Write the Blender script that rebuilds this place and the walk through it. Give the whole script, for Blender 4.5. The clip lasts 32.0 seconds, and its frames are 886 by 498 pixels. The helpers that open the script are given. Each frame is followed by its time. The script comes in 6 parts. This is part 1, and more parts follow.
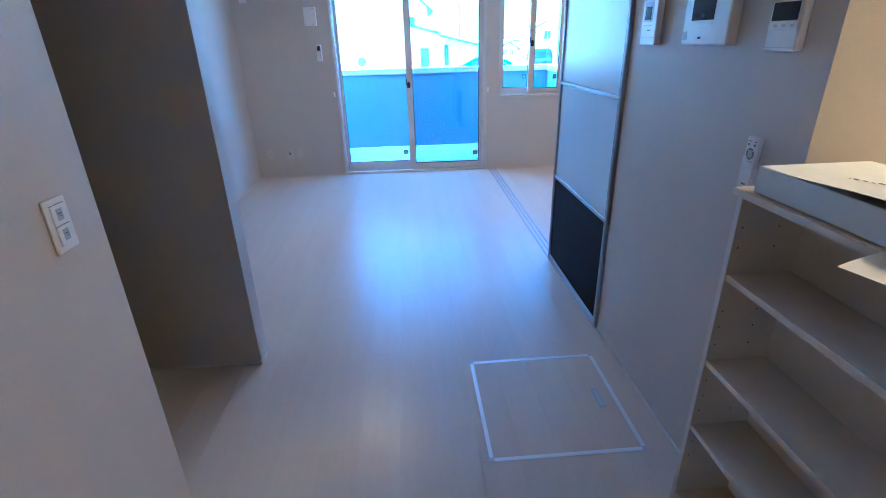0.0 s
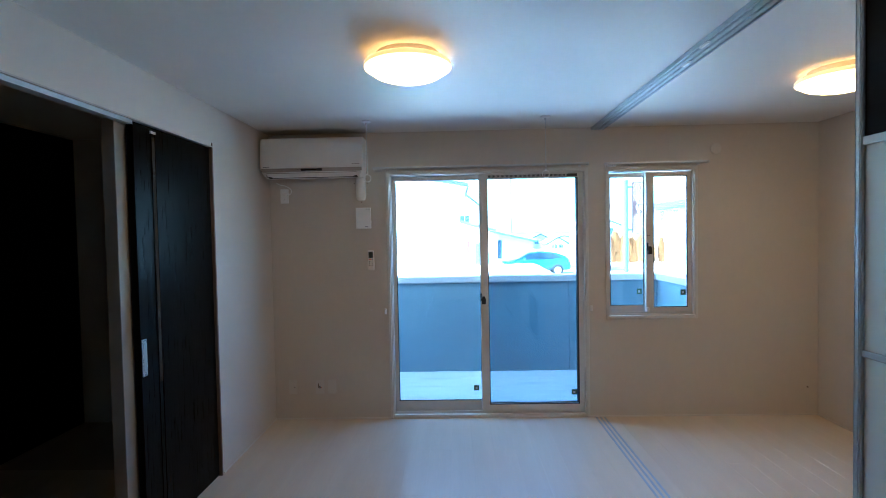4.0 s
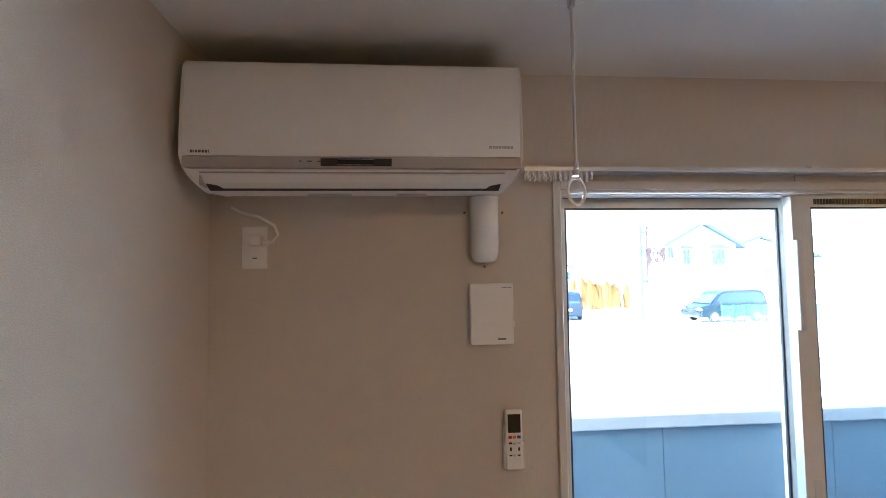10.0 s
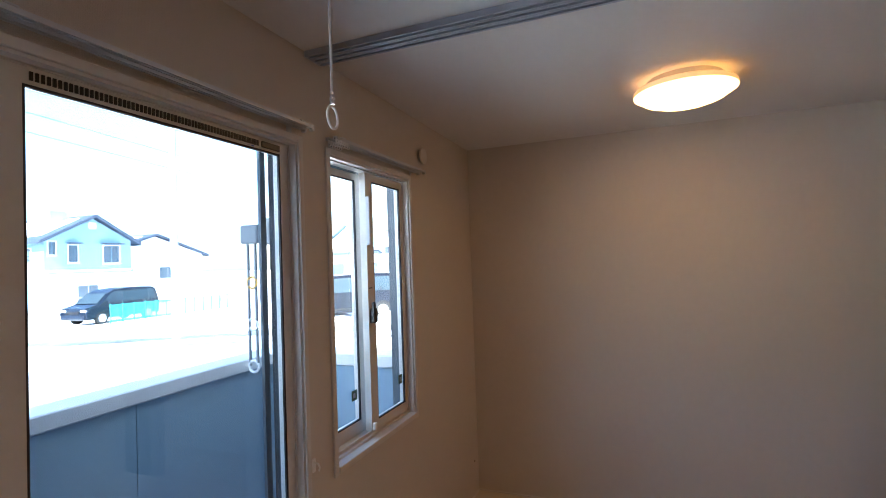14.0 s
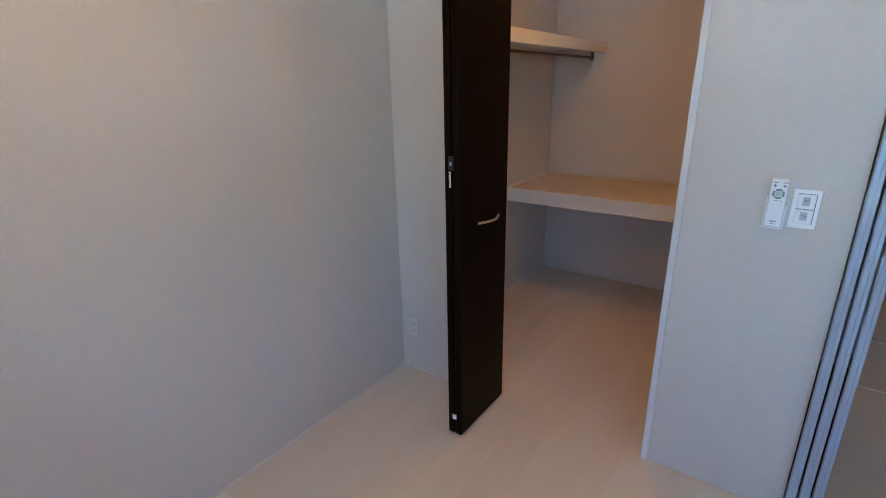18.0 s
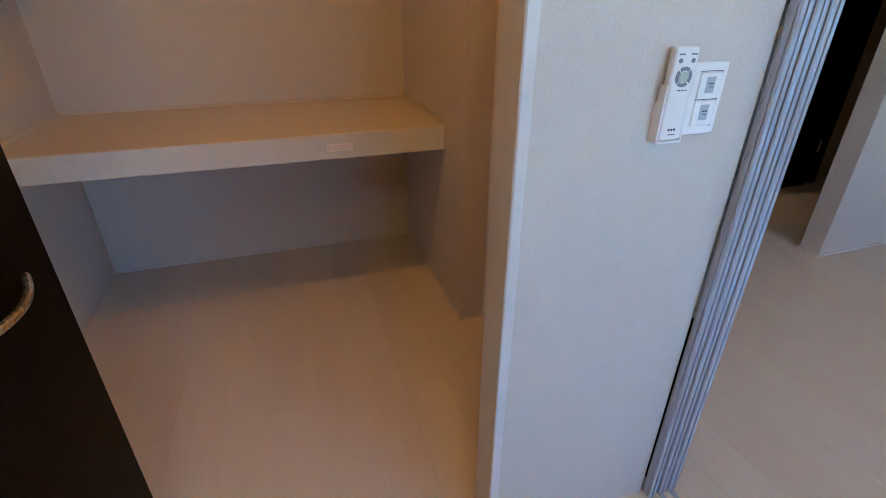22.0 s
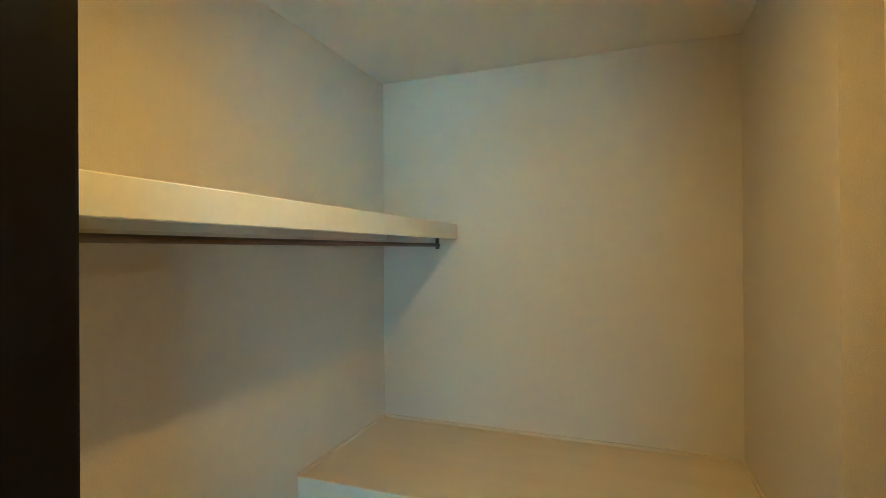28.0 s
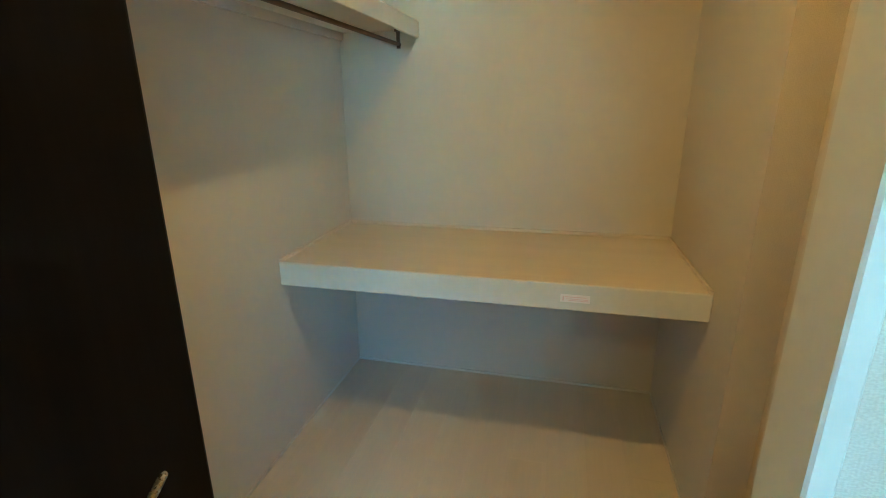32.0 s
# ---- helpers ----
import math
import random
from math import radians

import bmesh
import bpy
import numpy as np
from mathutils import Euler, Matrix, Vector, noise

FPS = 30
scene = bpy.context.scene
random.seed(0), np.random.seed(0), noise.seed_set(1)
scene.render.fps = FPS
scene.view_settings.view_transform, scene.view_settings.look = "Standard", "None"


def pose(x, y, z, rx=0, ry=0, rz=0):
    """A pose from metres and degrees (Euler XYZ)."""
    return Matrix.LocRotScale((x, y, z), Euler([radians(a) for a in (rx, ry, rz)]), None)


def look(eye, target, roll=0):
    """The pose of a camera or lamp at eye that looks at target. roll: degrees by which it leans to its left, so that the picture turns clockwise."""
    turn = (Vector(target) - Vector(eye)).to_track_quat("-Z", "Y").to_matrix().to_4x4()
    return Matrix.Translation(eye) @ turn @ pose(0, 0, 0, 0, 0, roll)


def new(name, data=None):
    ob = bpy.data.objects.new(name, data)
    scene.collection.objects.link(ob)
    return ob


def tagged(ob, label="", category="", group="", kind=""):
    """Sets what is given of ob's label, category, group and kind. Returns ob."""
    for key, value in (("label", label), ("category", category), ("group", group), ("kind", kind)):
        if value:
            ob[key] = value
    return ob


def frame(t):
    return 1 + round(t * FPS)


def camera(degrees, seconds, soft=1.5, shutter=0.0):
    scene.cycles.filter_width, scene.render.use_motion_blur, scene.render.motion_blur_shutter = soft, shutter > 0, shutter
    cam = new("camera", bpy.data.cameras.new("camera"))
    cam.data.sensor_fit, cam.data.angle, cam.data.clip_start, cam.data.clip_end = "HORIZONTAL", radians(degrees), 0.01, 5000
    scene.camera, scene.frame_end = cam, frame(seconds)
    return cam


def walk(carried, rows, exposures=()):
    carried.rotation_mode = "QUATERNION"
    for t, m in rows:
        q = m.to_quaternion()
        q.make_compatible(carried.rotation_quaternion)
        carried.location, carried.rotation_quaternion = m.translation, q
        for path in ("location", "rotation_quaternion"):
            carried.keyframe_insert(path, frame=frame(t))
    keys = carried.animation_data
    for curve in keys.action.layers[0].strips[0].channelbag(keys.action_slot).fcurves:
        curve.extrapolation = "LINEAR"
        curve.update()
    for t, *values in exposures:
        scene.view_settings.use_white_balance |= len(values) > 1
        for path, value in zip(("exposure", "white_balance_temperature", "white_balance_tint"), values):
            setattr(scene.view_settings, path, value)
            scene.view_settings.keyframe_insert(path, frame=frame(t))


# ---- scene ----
cam = camera(85.0, 32.0, soft=0.9)
PATH = [
    (0, (0.413, 0.196, 1.449), (0.532, 2.026, 0.652), -1.5),
    (0.5, (0.401, 0.226, 1.484), (0.464, 2.188, 1.099), -1.6),
    (1, (0.421, 0.274, 1.502), (0.45, 2.273, 1.452), -1.7),
    (1.5, (0.425, 0.398, 1.495), (0.439, 2.397, 1.519), -1.7),
    (2, (0.373, 0.634, 1.496), (0.376, 2.634, 1.504), -1.5),
    (2.5, (0.363, 0.888, 1.485), (0.356, 2.888, 1.463), -1.5),
    (4.5, (0.13, 2.151, 1.555), (0.055, 4.149, 1.495), -1.1),
    (5, (0.025, 2.43, 1.525), (-0.064, 4.427, 1.463), -1.2),
    (5.5, (-0.052, 2.738, 1.54), (-0.143, 4.733, 1.438), -1.2),
    (6, (-0.178, 3.051, 1.578), (-0.266, 5.049, 1.537), -1.1),
    (6.5, (-0.317, 3.359, 1.637), (-0.415, 5.356, 1.686), -1.1),
    (7, (-0.399, 3.664, 1.698), (-0.526, 5.658, 1.792), -1.0),
    (7.5, (-0.534, 3.898, 1.735), (-0.682, 5.889, 1.844), -0.9),
    (8, (-0.664, 4.094, 1.774), (-0.815, 6.085, 1.879), -0.6),
    (8.5, (-0.77, 4.287, 1.798), (-0.9, 6.281, 1.891), -0.6),
    (9, (-0.814, 4.404, 1.81), (-0.967, 6.396, 1.917), -0.4),
    (9.5, (-0.829, 4.464, 1.812), (-0.863, 6.461, 1.909), -0.4),
    (10, (-0.791, 4.482, 1.803), (-0.63, 6.472, 1.914), -0.8),
    (10.5, (-0.75, 4.488, 1.797), (-0.368, 6.448, 1.905), -1.1),
    (11, (-0.717, 4.486, 1.784), (-0.136, 6.397, 1.886), -1.5),
    (11.5, (-0.635, 4.509, 1.762), (0.14, 6.35, 1.872), -1.8),
    (12, (-0.519, 4.565, 1.753), (0.443, 6.316, 1.843), -1.8),
    (12.5, (-0.444, 4.631, 1.741), (0.757, 6.228, 1.817), -2.0),
    (13, (-0.379, 4.702, 1.704), (1.095, 6.053, 1.775), -2.0),
    (13.5, (-0.282, 4.758, 1.649), (1.425, 5.799, 1.707), -2.0),
    (14, (-0.093, 4.776, 1.618), (1.763, 5.517, 1.667), -2.0),
    (14.5, (0.079, 4.832, 1.546), (2.029, 5.273, 1.593), -2.1),
    (15, (0.258, 4.938, 1.508), (2.253, 4.901, 1.367), -1.9),
    (15.5, (0.45, 4.947, 1.491), (2.376, 4.522, 1.163), -1.8),
    (17.5, (1.396, 4.97, 1.471), (2.796, 3.64, 0.948), -1.5),
    (18, (1.629, 4.971, 1.46), (2.74, 3.439, 0.812), -1.1),
    (18.5, (1.824, 4.921, 1.446), (2.649, 3.233, 0.762), -0.8),
    (19, (1.999, 4.836, 1.414), (2.535, 3.091, 0.597), -0.6),
    (19.5, (2.165, 4.798, 1.404), (2.373, 2.985, 0.586), -0.5),
    (20, (2.248, 4.696, 1.37), (2.144, 2.913, 0.47), -0.3),
    (20.5, (2.299, 4.53, 1.327), (1.981, 2.778, 0.416), -0.3),
    (21, (2.353, 4.332, 1.303), (1.875, 2.622, 0.382), -0.0),
    (21.5, (2.3, 4.092, 1.266), (1.756, 2.387, 0.374), 0.0),
    (22, (2.257, 3.891, 1.247), (1.712, 2.21, 0.311), 0.2),
    (22.5, (2.271, 3.727, 1.234), (1.677, 2.114, 0.211), 0.6),
    (23, (2.17, 3.587, 1.23), (1.606, 2.0, 0.151), 0.5),
    (23.5, (2.155, 3.557, 1.243), (1.727, 1.946, 0.137), 0.6),
    (24, (2.11, 3.506, 1.258), (1.889, 1.872, 0.126), 0.8),
    (24.5, (2.07, 3.449, 1.257), (2.146, 1.787, 0.148), 0.6),
    (26.5, (2.079, 3.448, 1.39), (2.614, 1.603, 0.841), -0.1),
    (27, (2.056, 3.454, 1.457), (2.685, 1.598, 1.079), -0.5),
    (27.5, (2.062, 3.48, 1.516), (2.744, 1.611, 1.386), -0.5),
    (28, (2.070, 3.507, 1.586), (2.777, 1.644, 1.592), -0.4),
    (28.5, (2.056, 3.537, 1.633), (2.799, 1.691, 1.703), -0.6),
    (29, (2.066, 3.559, 1.668), (2.816, 1.717, 1.755), -0.6),
    (29.5, (2.031, 3.528, 1.646), (2.823, 1.703, 1.731), -0.6),
    (30, (2.031, 3.517, 1.605), (2.836, 1.698, 1.687), -0.3),
    (30.5, (2.051, 3.535, 1.533), (2.834, 1.707, 1.633), -0.3),
    (31, (2.045, 3.527, 1.463), (2.851, 1.705, 1.357), -0.3),
    (31.5, (2.114, 3.586, 1.41), (2.876, 1.769, 1.065), -0.2),
    (32, (2.146, 3.633, 1.363), (2.603, 1.774, 0.784), -0.4),
]
EXPOSURES = [
    (0.0, 4.27, 3450, -6), (1.0, 4.35, 4060, -14), (2.5, 4.25, 4210, -16), (4.5, 3.12, 4450, -12), (6.0, 2.87, 4900, -8), (7.0, 2.97, 5100, -6), (8.0, 3.02, 5200, -5), (9.0, 3.87, 5450, -5), (10.0, 3.82, 5450, -5), (11.0, 3.37, 5200, -8), (12.0, 2.82, 5100, -8), (13.0, 2.52, 5350, -2),
    (14.5, 3.02, 6000, 2), (15.5, 3.62, 6050, 2), (17.5, 3.62, 4860, -5), (20.0, 4.09, 4730, -10), (21.0, 4.97, 4880, -12), (22.0, 3.94, 4680, -6), (23.0, 3.58, 4520, -2), (24.5, 3.56, 4520, 2), (26.5, 4.52, 4200, -34), (29.0, 4.42, 3800, -44), (30.5, 4.37, 3800, -44), (32.0, 4.57, 3900, -42)]
walk(cam, [(t, look(eye, target, roll)) for t, eye, target, roll in PATH], EXPOSURES)

# ---- sky, sun and exposure ----
SUN_FROM = Vector((-0.80, -0.16, 0.76)).normalized()
world = bpy.data.worlds.new("winter_sky")
scene.world = world
world.use_nodes = True
_wn = world.node_tree.nodes
_sky = _wn.new("ShaderNodeTexSky")
_sky.sky_type = "NISHITA"
_sky.sun_disc, _sky.dust_density, _sky.ozone_density = False, 1.5, 2.2
_sky.sun_elevation = math.asin(SUN_FROM.z)
_sky.sun_rotation = math.atan2(SUN_FROM.x, SUN_FROM.y)
world.node_tree.links.new(_sky.outputs["Color"], _wn["Background"].inputs["Color"])
_wn["Background"].inputs["Strength"].default_value = 0.15

sun_lamp = bpy.data.lights.new("sun", "SUN")
sun_lamp.energy, sun_lamp.angle, sun_lamp.color = 5.0, radians(0.5), (1.0, 0.96, 0.9)
sun = new("sun", sun_lamp)
sun.matrix_world = look(SUN_FROM * 30, (0, 0, 0))

# ---- materials ----
def mat_base(name, color, rough=0.5, metal=0.0, spec=0.5):
    m = bpy.data.materials.new(name)
    m.use_nodes = True
    p = m.node_tree.nodes["Principled BSDF"]
    p.inputs["Base Color"].default_value = (*color, 1)
    p.inputs["Roughness"].default_value = rough
    p.inputs["Metallic"].default_value = metal
    p.inputs["Specular IOR Level"].default_value = spec
    return m, m.node_tree.nodes, m.node_tree.links, p


def coords(n, l, scale=(1, 1, 1)):
    tc, mp = n.new("ShaderNodeTexCoord"), n.new("ShaderNodeMapping")
    mp.inputs["Scale"].default_value = scale
    l.new(tc.outputs["Object"], mp.inputs["Vector"])
    return mp.outputs["Vector"]


def noise_tex(n, l, vec, scale, detail=3.0, rough=0.55):
    t = n.new("ShaderNodeTexNoise")
    t.inputs["Scale"].default_value, t.inputs["Detail"].default_value, t.inputs["Roughness"].default_value = scale, detail, rough
    l.new(vec, t.inputs["Vector"])
    return t.outputs["Fac"]


def ramp(n, l, fac, stops):
    r = n.new("ShaderNodeValToRGB")
    while len(r.color_ramp.elements) < len(stops):
        r.color_ramp.elements.new(0.5)
    for e, (at, c) in zip(r.color_ramp.elements, stops):
        e.position, e.color = at, (*c, 1)
    l.new(fac, r.inputs["Fac"])
    return r.outputs["Color"]


def maths(n, l, op, a, b):
    m = n.new("ShaderNodeMath")
    m.operation = op
    for k, v in enumerate((a, b)):
        if isinstance(v, (int, float)):
            m.inputs[k].default_value = v
        else:
            l.new(v, m.inputs[k])
    return m.outputs["Value"]


def bump(n, l, height, p, strength=0.3, dist=0.002):
    b = n.new("ShaderNodeBump")
    b.inputs["Strength"].default_value, b.inputs["Distance"].default_value = strength, dist
    l.new(height, b.inputs["Height"])
    l.new(b.outputs["Normal"], p.inputs["Normal"])


def plain(name, color, rough=0.5, metal=0.0, vary=0.06, grain=40.0, relief=0.05, spec=0.5):
    """A painted, moulded or cast surface: faint mottling at two scales and a fine relief."""
    m, n, l, p = mat_base(name, color, rough, metal, spec)
    v = coords(n, l)
    big, fine = noise_tex(n, l, v, grain * 0.08, 2), noise_tex(n, l, v, grain, 4)
    both = maths(n, l, "ADD", maths(n, l, "MULTIPLY", big, 0.6), maths(n, l, "MULTIPLY", fine, 0.4))
    lo, hi = [max(0, c * (1 - vary)) for c in color], [min(1, c * (1 + vary)) for c in color]
    l.new(ramp(n, l, both, [(0.3, lo), (0.7, hi)]), p.inputs["Base Color"])
    rr = maths(n, l, "ADD", maths(n, l, "MULTIPLY", fine, 0.12), rough - 0.06)
    l.new(rr, p.inputs["Roughness"])
    if relief:
        bump(n, l, fine, p, relief, 0.001)
    return m


def wallpaper_material(name, color, strength=0.5, level=False):
    """Embossed vinyl wallpaper with a fine woven relief."""
    m, n, l, p = mat_base(name, color, 0.56, 0, 0.55)
    v = coords(n, l)
    sep = n.new("ShaderNodeSeparateXYZ")
    l.new(v, sep.inputs["Vector"])
    along = maths(n, l, "ADD", sep.outputs["X"], sep.outputs["Y"])
    comb = n.new("ShaderNodeCombineXYZ")
    l.new(maths(n, l, "MULTIPLY", along, 270.0), comb.inputs["X"])
    across = maths(n, l, "SUBTRACT", sep.outputs["X"], sep.outputs["Y"]) if level else sep.outputs["Z"]
    l.new(maths(n, l, "MULTIPLY", across, 560.0), comb.inputs["Y"])
    threads = noise_tex(n, l, comb.outputs["Vector"], 1.0, 1, 0.4)
    ribs = maths(n, l, "SINE", maths(n, l, "MULTIPLY", along, 1750.0), 0.0)
    weave = maths(n, l, "ADD", threads, maths(n, l, "MULTIPLY", ribs, 0.05))
    blot = noise_tex(n, l, v, 1.3, 3)
    mid = noise_tex(n, l, v, 35.0, 3)
    mix = maths(n, l, "ADD", maths(n, l, "MULTIPLY", blot, 0.2), maths(n, l, "ADD", maths(n, l, "MULTIPLY", mid, 0.15), maths(n, l, "MULTIPLY", weave, 0.65)))
    lo, hi = [c * k for c, k in zip(color, (0.925, 0.91, 0.89))], [min(1, c * 1.06) for c in color]
    l.new(ramp(n, l, mix, [(0.38, lo), (0.62, hi)]), p.inputs["Base Color"])
    bump(n, l, maths(n, l, "ADD", weave, maths(n, l, "MULTIPLY", mid, 0.12)), p, strength, 0.0013)
    return m


def wood_material(name, dark, light, rough, grain_axis="Y", stretch=14.0, relief=0.08, per_object=0.0, coat=0.0):
    """Long-grained wood; the grain runs along grain_axis."""
    m, n, l, p = mat_base(name, light, rough, 0, 0.05 if light[0] < 0.1 else 0.5)
    s = {"X": (1 / stretch, 1, 1), "Y": (1, 1 / stretch, 1), "Z": (1, 1, 1 / stretch)}[grain_axis]
    v = coords(n, l, s)
    if per_object:
        info, add = n.new("ShaderNodeObjectInfo"), n.new("ShaderNodeVectorMath")
        comb = n.new("ShaderNodeCombineXYZ")
        for k in "XYZ":
            l.new(maths(n, l, "MULTIPLY", info.outputs["Random"], 37.0), comb.inputs[k])
        l.new(v, add.inputs[0])
        l.new(comb.outputs["Vector"], add.inputs[1])
        v = add.outputs["Vector"]
    broad, fine = noise_tex(n, l, v, 9.0, 4), noise_tex(n, l, v, 90.0, 5, 0.65)
    mix = maths(n, l, "ADD", maths(n, l, "MULTIPLY", broad, 0.6), maths(n, l, "MULTIPLY", fine, 0.4))
    if per_object:
        mix = maths(n, l, "ADD", mix, maths(n, l, "MULTIPLY", maths(n, l, "SUBTRACT", info.outputs["Random"], 0.5), per_object))
    l.new(ramp(n, l, mix, [(0.3, dark), (0.72, light)]), p.inputs["Base Color"])
    l.new(maths(n, l, "ADD", maths(n, l, "MULTIPLY", fine, 0.14), rough - 0.07), p.inputs["Roughness"])
    p.inputs["Coat Weight"].default_value, p.inputs["Coat Roughness"].default_value = coat, 0.25
    bump(n, l, fine, p, relief, 0.0008)
    return m


def glass_material(name, tint=(1, 1, 1)):
    """A clear pane: see-through, with a mirror gloss that grows towards grazing angles."""
    m = bpy.data.materials.new(name)
    m.use_nodes = True
    n, l = m.node_tree.nodes, m.node_tree.links
    n.remove(n["Principled BSDF"])
    tr, gl, lw, mx = n.new("ShaderNodeBsdfTransparent"), n.new("ShaderNodeBsdfGlossy"), n.new("ShaderNodeLayerWeight"), n.new("ShaderNodeMixShader")
    tr.inputs["Color"].default_value, gl.inputs["Roughness"].default_value, lw.inputs["Blend"].default_value = (*tint, 1), 0.01, 0.5
    grazing = maths(n, l, "MULTIPLY", maths(n, l, "POWER", lw.outputs["Facing"], 5.0), 0.9)
    l.new(maths(n, l, "ADD", grazing, 0.035), mx.inputs["Fac"])
    l.new(tr.outputs["BSDF"], mx.inputs[1])
    l.new(gl.outputs["BSDF"], mx.inputs[2])
    l.new(mx.outputs["Shader"], n["Material Output"].inputs["Surface"])
    return m


def frosted_material(name, color):
    """A milky pane that scatters the light behind it."""
    m, n, l, p = mat_base(name, color, 0.35)
    tl, mx = n.new("ShaderNodeBsdfTranslucent"), n.new("ShaderNodeMixShader")
    tl.inputs["Color"].default_value, mx.inputs["Fac"].default_value = (*color, 1), 0.28
    l.new(p.outputs["BSDF"], mx.inputs[1])
    l.new(tl.outputs["BSDF"], mx.inputs[2])
    l.new(mx.outputs["Shader"], n["Material Output"].inputs["Surface"])
    return m


def glow_material(name, color, edge, strength):
    """A lit diffuser, brightest where it faces down over its lamps and dim round its rim."""
    m, n, l, p = mat_base(name, (0.85, 0.82, 0.75), 0.35)
    geo, sep = n.new("ShaderNodeNewGeometry"), n.new("ShaderNodeSeparateXYZ")
    l.new(geo.outputs["Normal"], sep.inputs["Vector"])
    down = maths(n, l, "MULTIPLY", sep.outputs["Z"], -1.0)
    l.new(ramp(n, l, down, [(0.0, tuple(c * 0.05 for c in edge)), (0.55, tuple(c * 0.10 for c in edge)), (0.90, tuple(c * 0.40 for c in color)), (1.0, color)]), p.inputs["Emission Color"])
    p.inputs["Emission Strength"].default_value = strength
    return m


WALL = wallpaper_material("cream_wallpaper", (0.58, 0.525, 0.455), 0.45)
CEIL = wallpaper_material("ceiling_paper", (0.74, 0.715, 0.67), 0.3, True)
FLOOR = wood_material("pale_floor_wood", (0.58, 0.49, 0.37), (0.65, 0.56, 0.44), 0.32, "Y", 16.0, 0.04, 0.03)
SUBFLOOR = plain("subfloor", (0.42, 0.35, 0.26), 0.8)
TRIM = plain("off_white_trim", (0.62, 0.591, 0.544), 0.45)
SASH = plain("pale_sash_resin", (0.629, 0.603, 0.561), 0.4)
EXTFRAME = plain("dark_exterior_frame", (0.06, 0.08, 0.10), 0.5)
RINGGREY = plain("blue_grey_button", (0.20, 0.24, 0.27), 0.4)
GASKET = plain("black_gasket", (0.02, 0.02, 0.025), 0.6)
ALU = plain("brushed_aluminium", (0.44, 0.48, 0.54), 0.48, 0.40, 0.05, 200)
HATCHALU = plain("matt_aluminium", (0.84, 0.86, 0.88), 0.40, 0.4, 0.03, 200)
STEEL = plain("satin_steel", (0.60, 0.60, 0.60), 0.28, 1.0, 0.04, 200)
BROWNTRIM = plain("brown_edge_trim", (0.16, 0.11, 0.08), 0.5)
DARKMETAL = plain("brown_metal", (0.14, 0.10, 0.07), 0.4, 0.8)
BLACKWOOD = wood_material("black_stained_wood", (0.0004, 0.0004, 0.0004), (0.006, 0.0055, 0.005), 0.29, "Z", 30.0, 0.5)
BLACKPANEL = wood_material("black_oak_panel", (0.0012, 0.0011, 0.0010), (0.008, 0.0070, 0.0062), 0.5, "Y", 18.0, 0.4)
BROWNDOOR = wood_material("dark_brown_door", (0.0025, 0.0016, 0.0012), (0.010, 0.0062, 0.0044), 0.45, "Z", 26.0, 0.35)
FROST = frosted_material("frosted_acrylic", (0.82, 0.91, 0.97))
SKIRT = plain("cream_skirting", (0.637, 0.595, 0.54), 0.5)
PLATE = plain("cream_plate_plastic", (0.603, 0.565, 0.51), 0.4, 0, 0.03)
GLOSSWHITE = plain("glossy_white_plastic", (0.80, 0.79, 0.77), 0.18, 0, 0.02, 40, 0.0)
RAILWHITE = plain("white_metal_rail", (0.58, 0.59, 0.60), 0.38, 0.4, 0.03, 60, 0.0)
WHITE = plain("white_plastic", (0.80, 0.79, 0.77), 0.35, 0, 0.03)
GREYPL = plain("pale_grey_plastic", (0.55, 0.56, 0.57), 0.4)
POSTGREY = plain("grey_brown_post", (0.24, 0.22, 0.20), 0.5)
TAUPE = plain("taupe_plastic", (0.42, 0.38, 0.35), 0.35)
BLACKPL = plain("black_plastic", (0.015, 0.015, 0.018), 0.3)
SCREEN = plain("dark_screen", (0.012, 0.013, 0.016), 0.12)
LCD = plain("grey_lcd", (0.04, 0.045, 0.045), 0.2)
RED = plain("red_plastic", (0.5, 0.04, 0.03), 0.4)
BLUE = plain("blue_plastic", (0.04, 0.10, 0.4), 0.4)
ORANGE = plain("orange_plastic", (0.75, 0.25, 0.03), 0.4)
GREENST = plain("dark_green_sticker", (0.06, 0.12, 0.06), 0.4)
PINKPAPER = plain("pale_pink_paper", (0.80, 0.72, 0.69), 0.6)
PAPER = plain("white_paper", (0.80, 0.78, 0.72), 0.7)
INK = plain("grey_ink", (0.12, 0.12, 0.13), 0.6)
SHELFWHITE = plain("white_melamine", (0.663, 0.629, 0.578), 0.4)
SHELFWOOD = wood_material("pale_beech_board", (0.57, 0.45, 0.31), (0.67, 0.56, 0.41), 0.4, "Y", 14.0)
FASCIA = plain("cream_painted_board", (0.629, 0.595, 0.527), 0.5)
FASCIAWOOD = wood_material("pale_shelf_board", (0.57, 0.48, 0.36), (0.64, 0.56, 0.44), 0.45, "X", 12.0)
PINKINK = plain("faded_pink_ink", (0.72, 0.52, 0.49), 0.6)
GREYBLUE = plain("pale_grey_tray", (0.60, 0.64, 0.66), 0.45)
ORANGEPL = plain("amber_plastic", (0.80, 0.42, 0.05), 0.4)
ROADSNOW = plain("packed_road_snow", (0.78, 0.80, 0.83), 0.6, 0, 0.12, 3, 0.4)
GLASS = glass_material("window_glass")
SCREENED = glass_material("screened_glass", (0.84, 0.88, 0.92))
SLIT = mat_base("dark_glass_slit", (0.02, 0.022, 0.025), 0.04, 0, 0.9)[0]
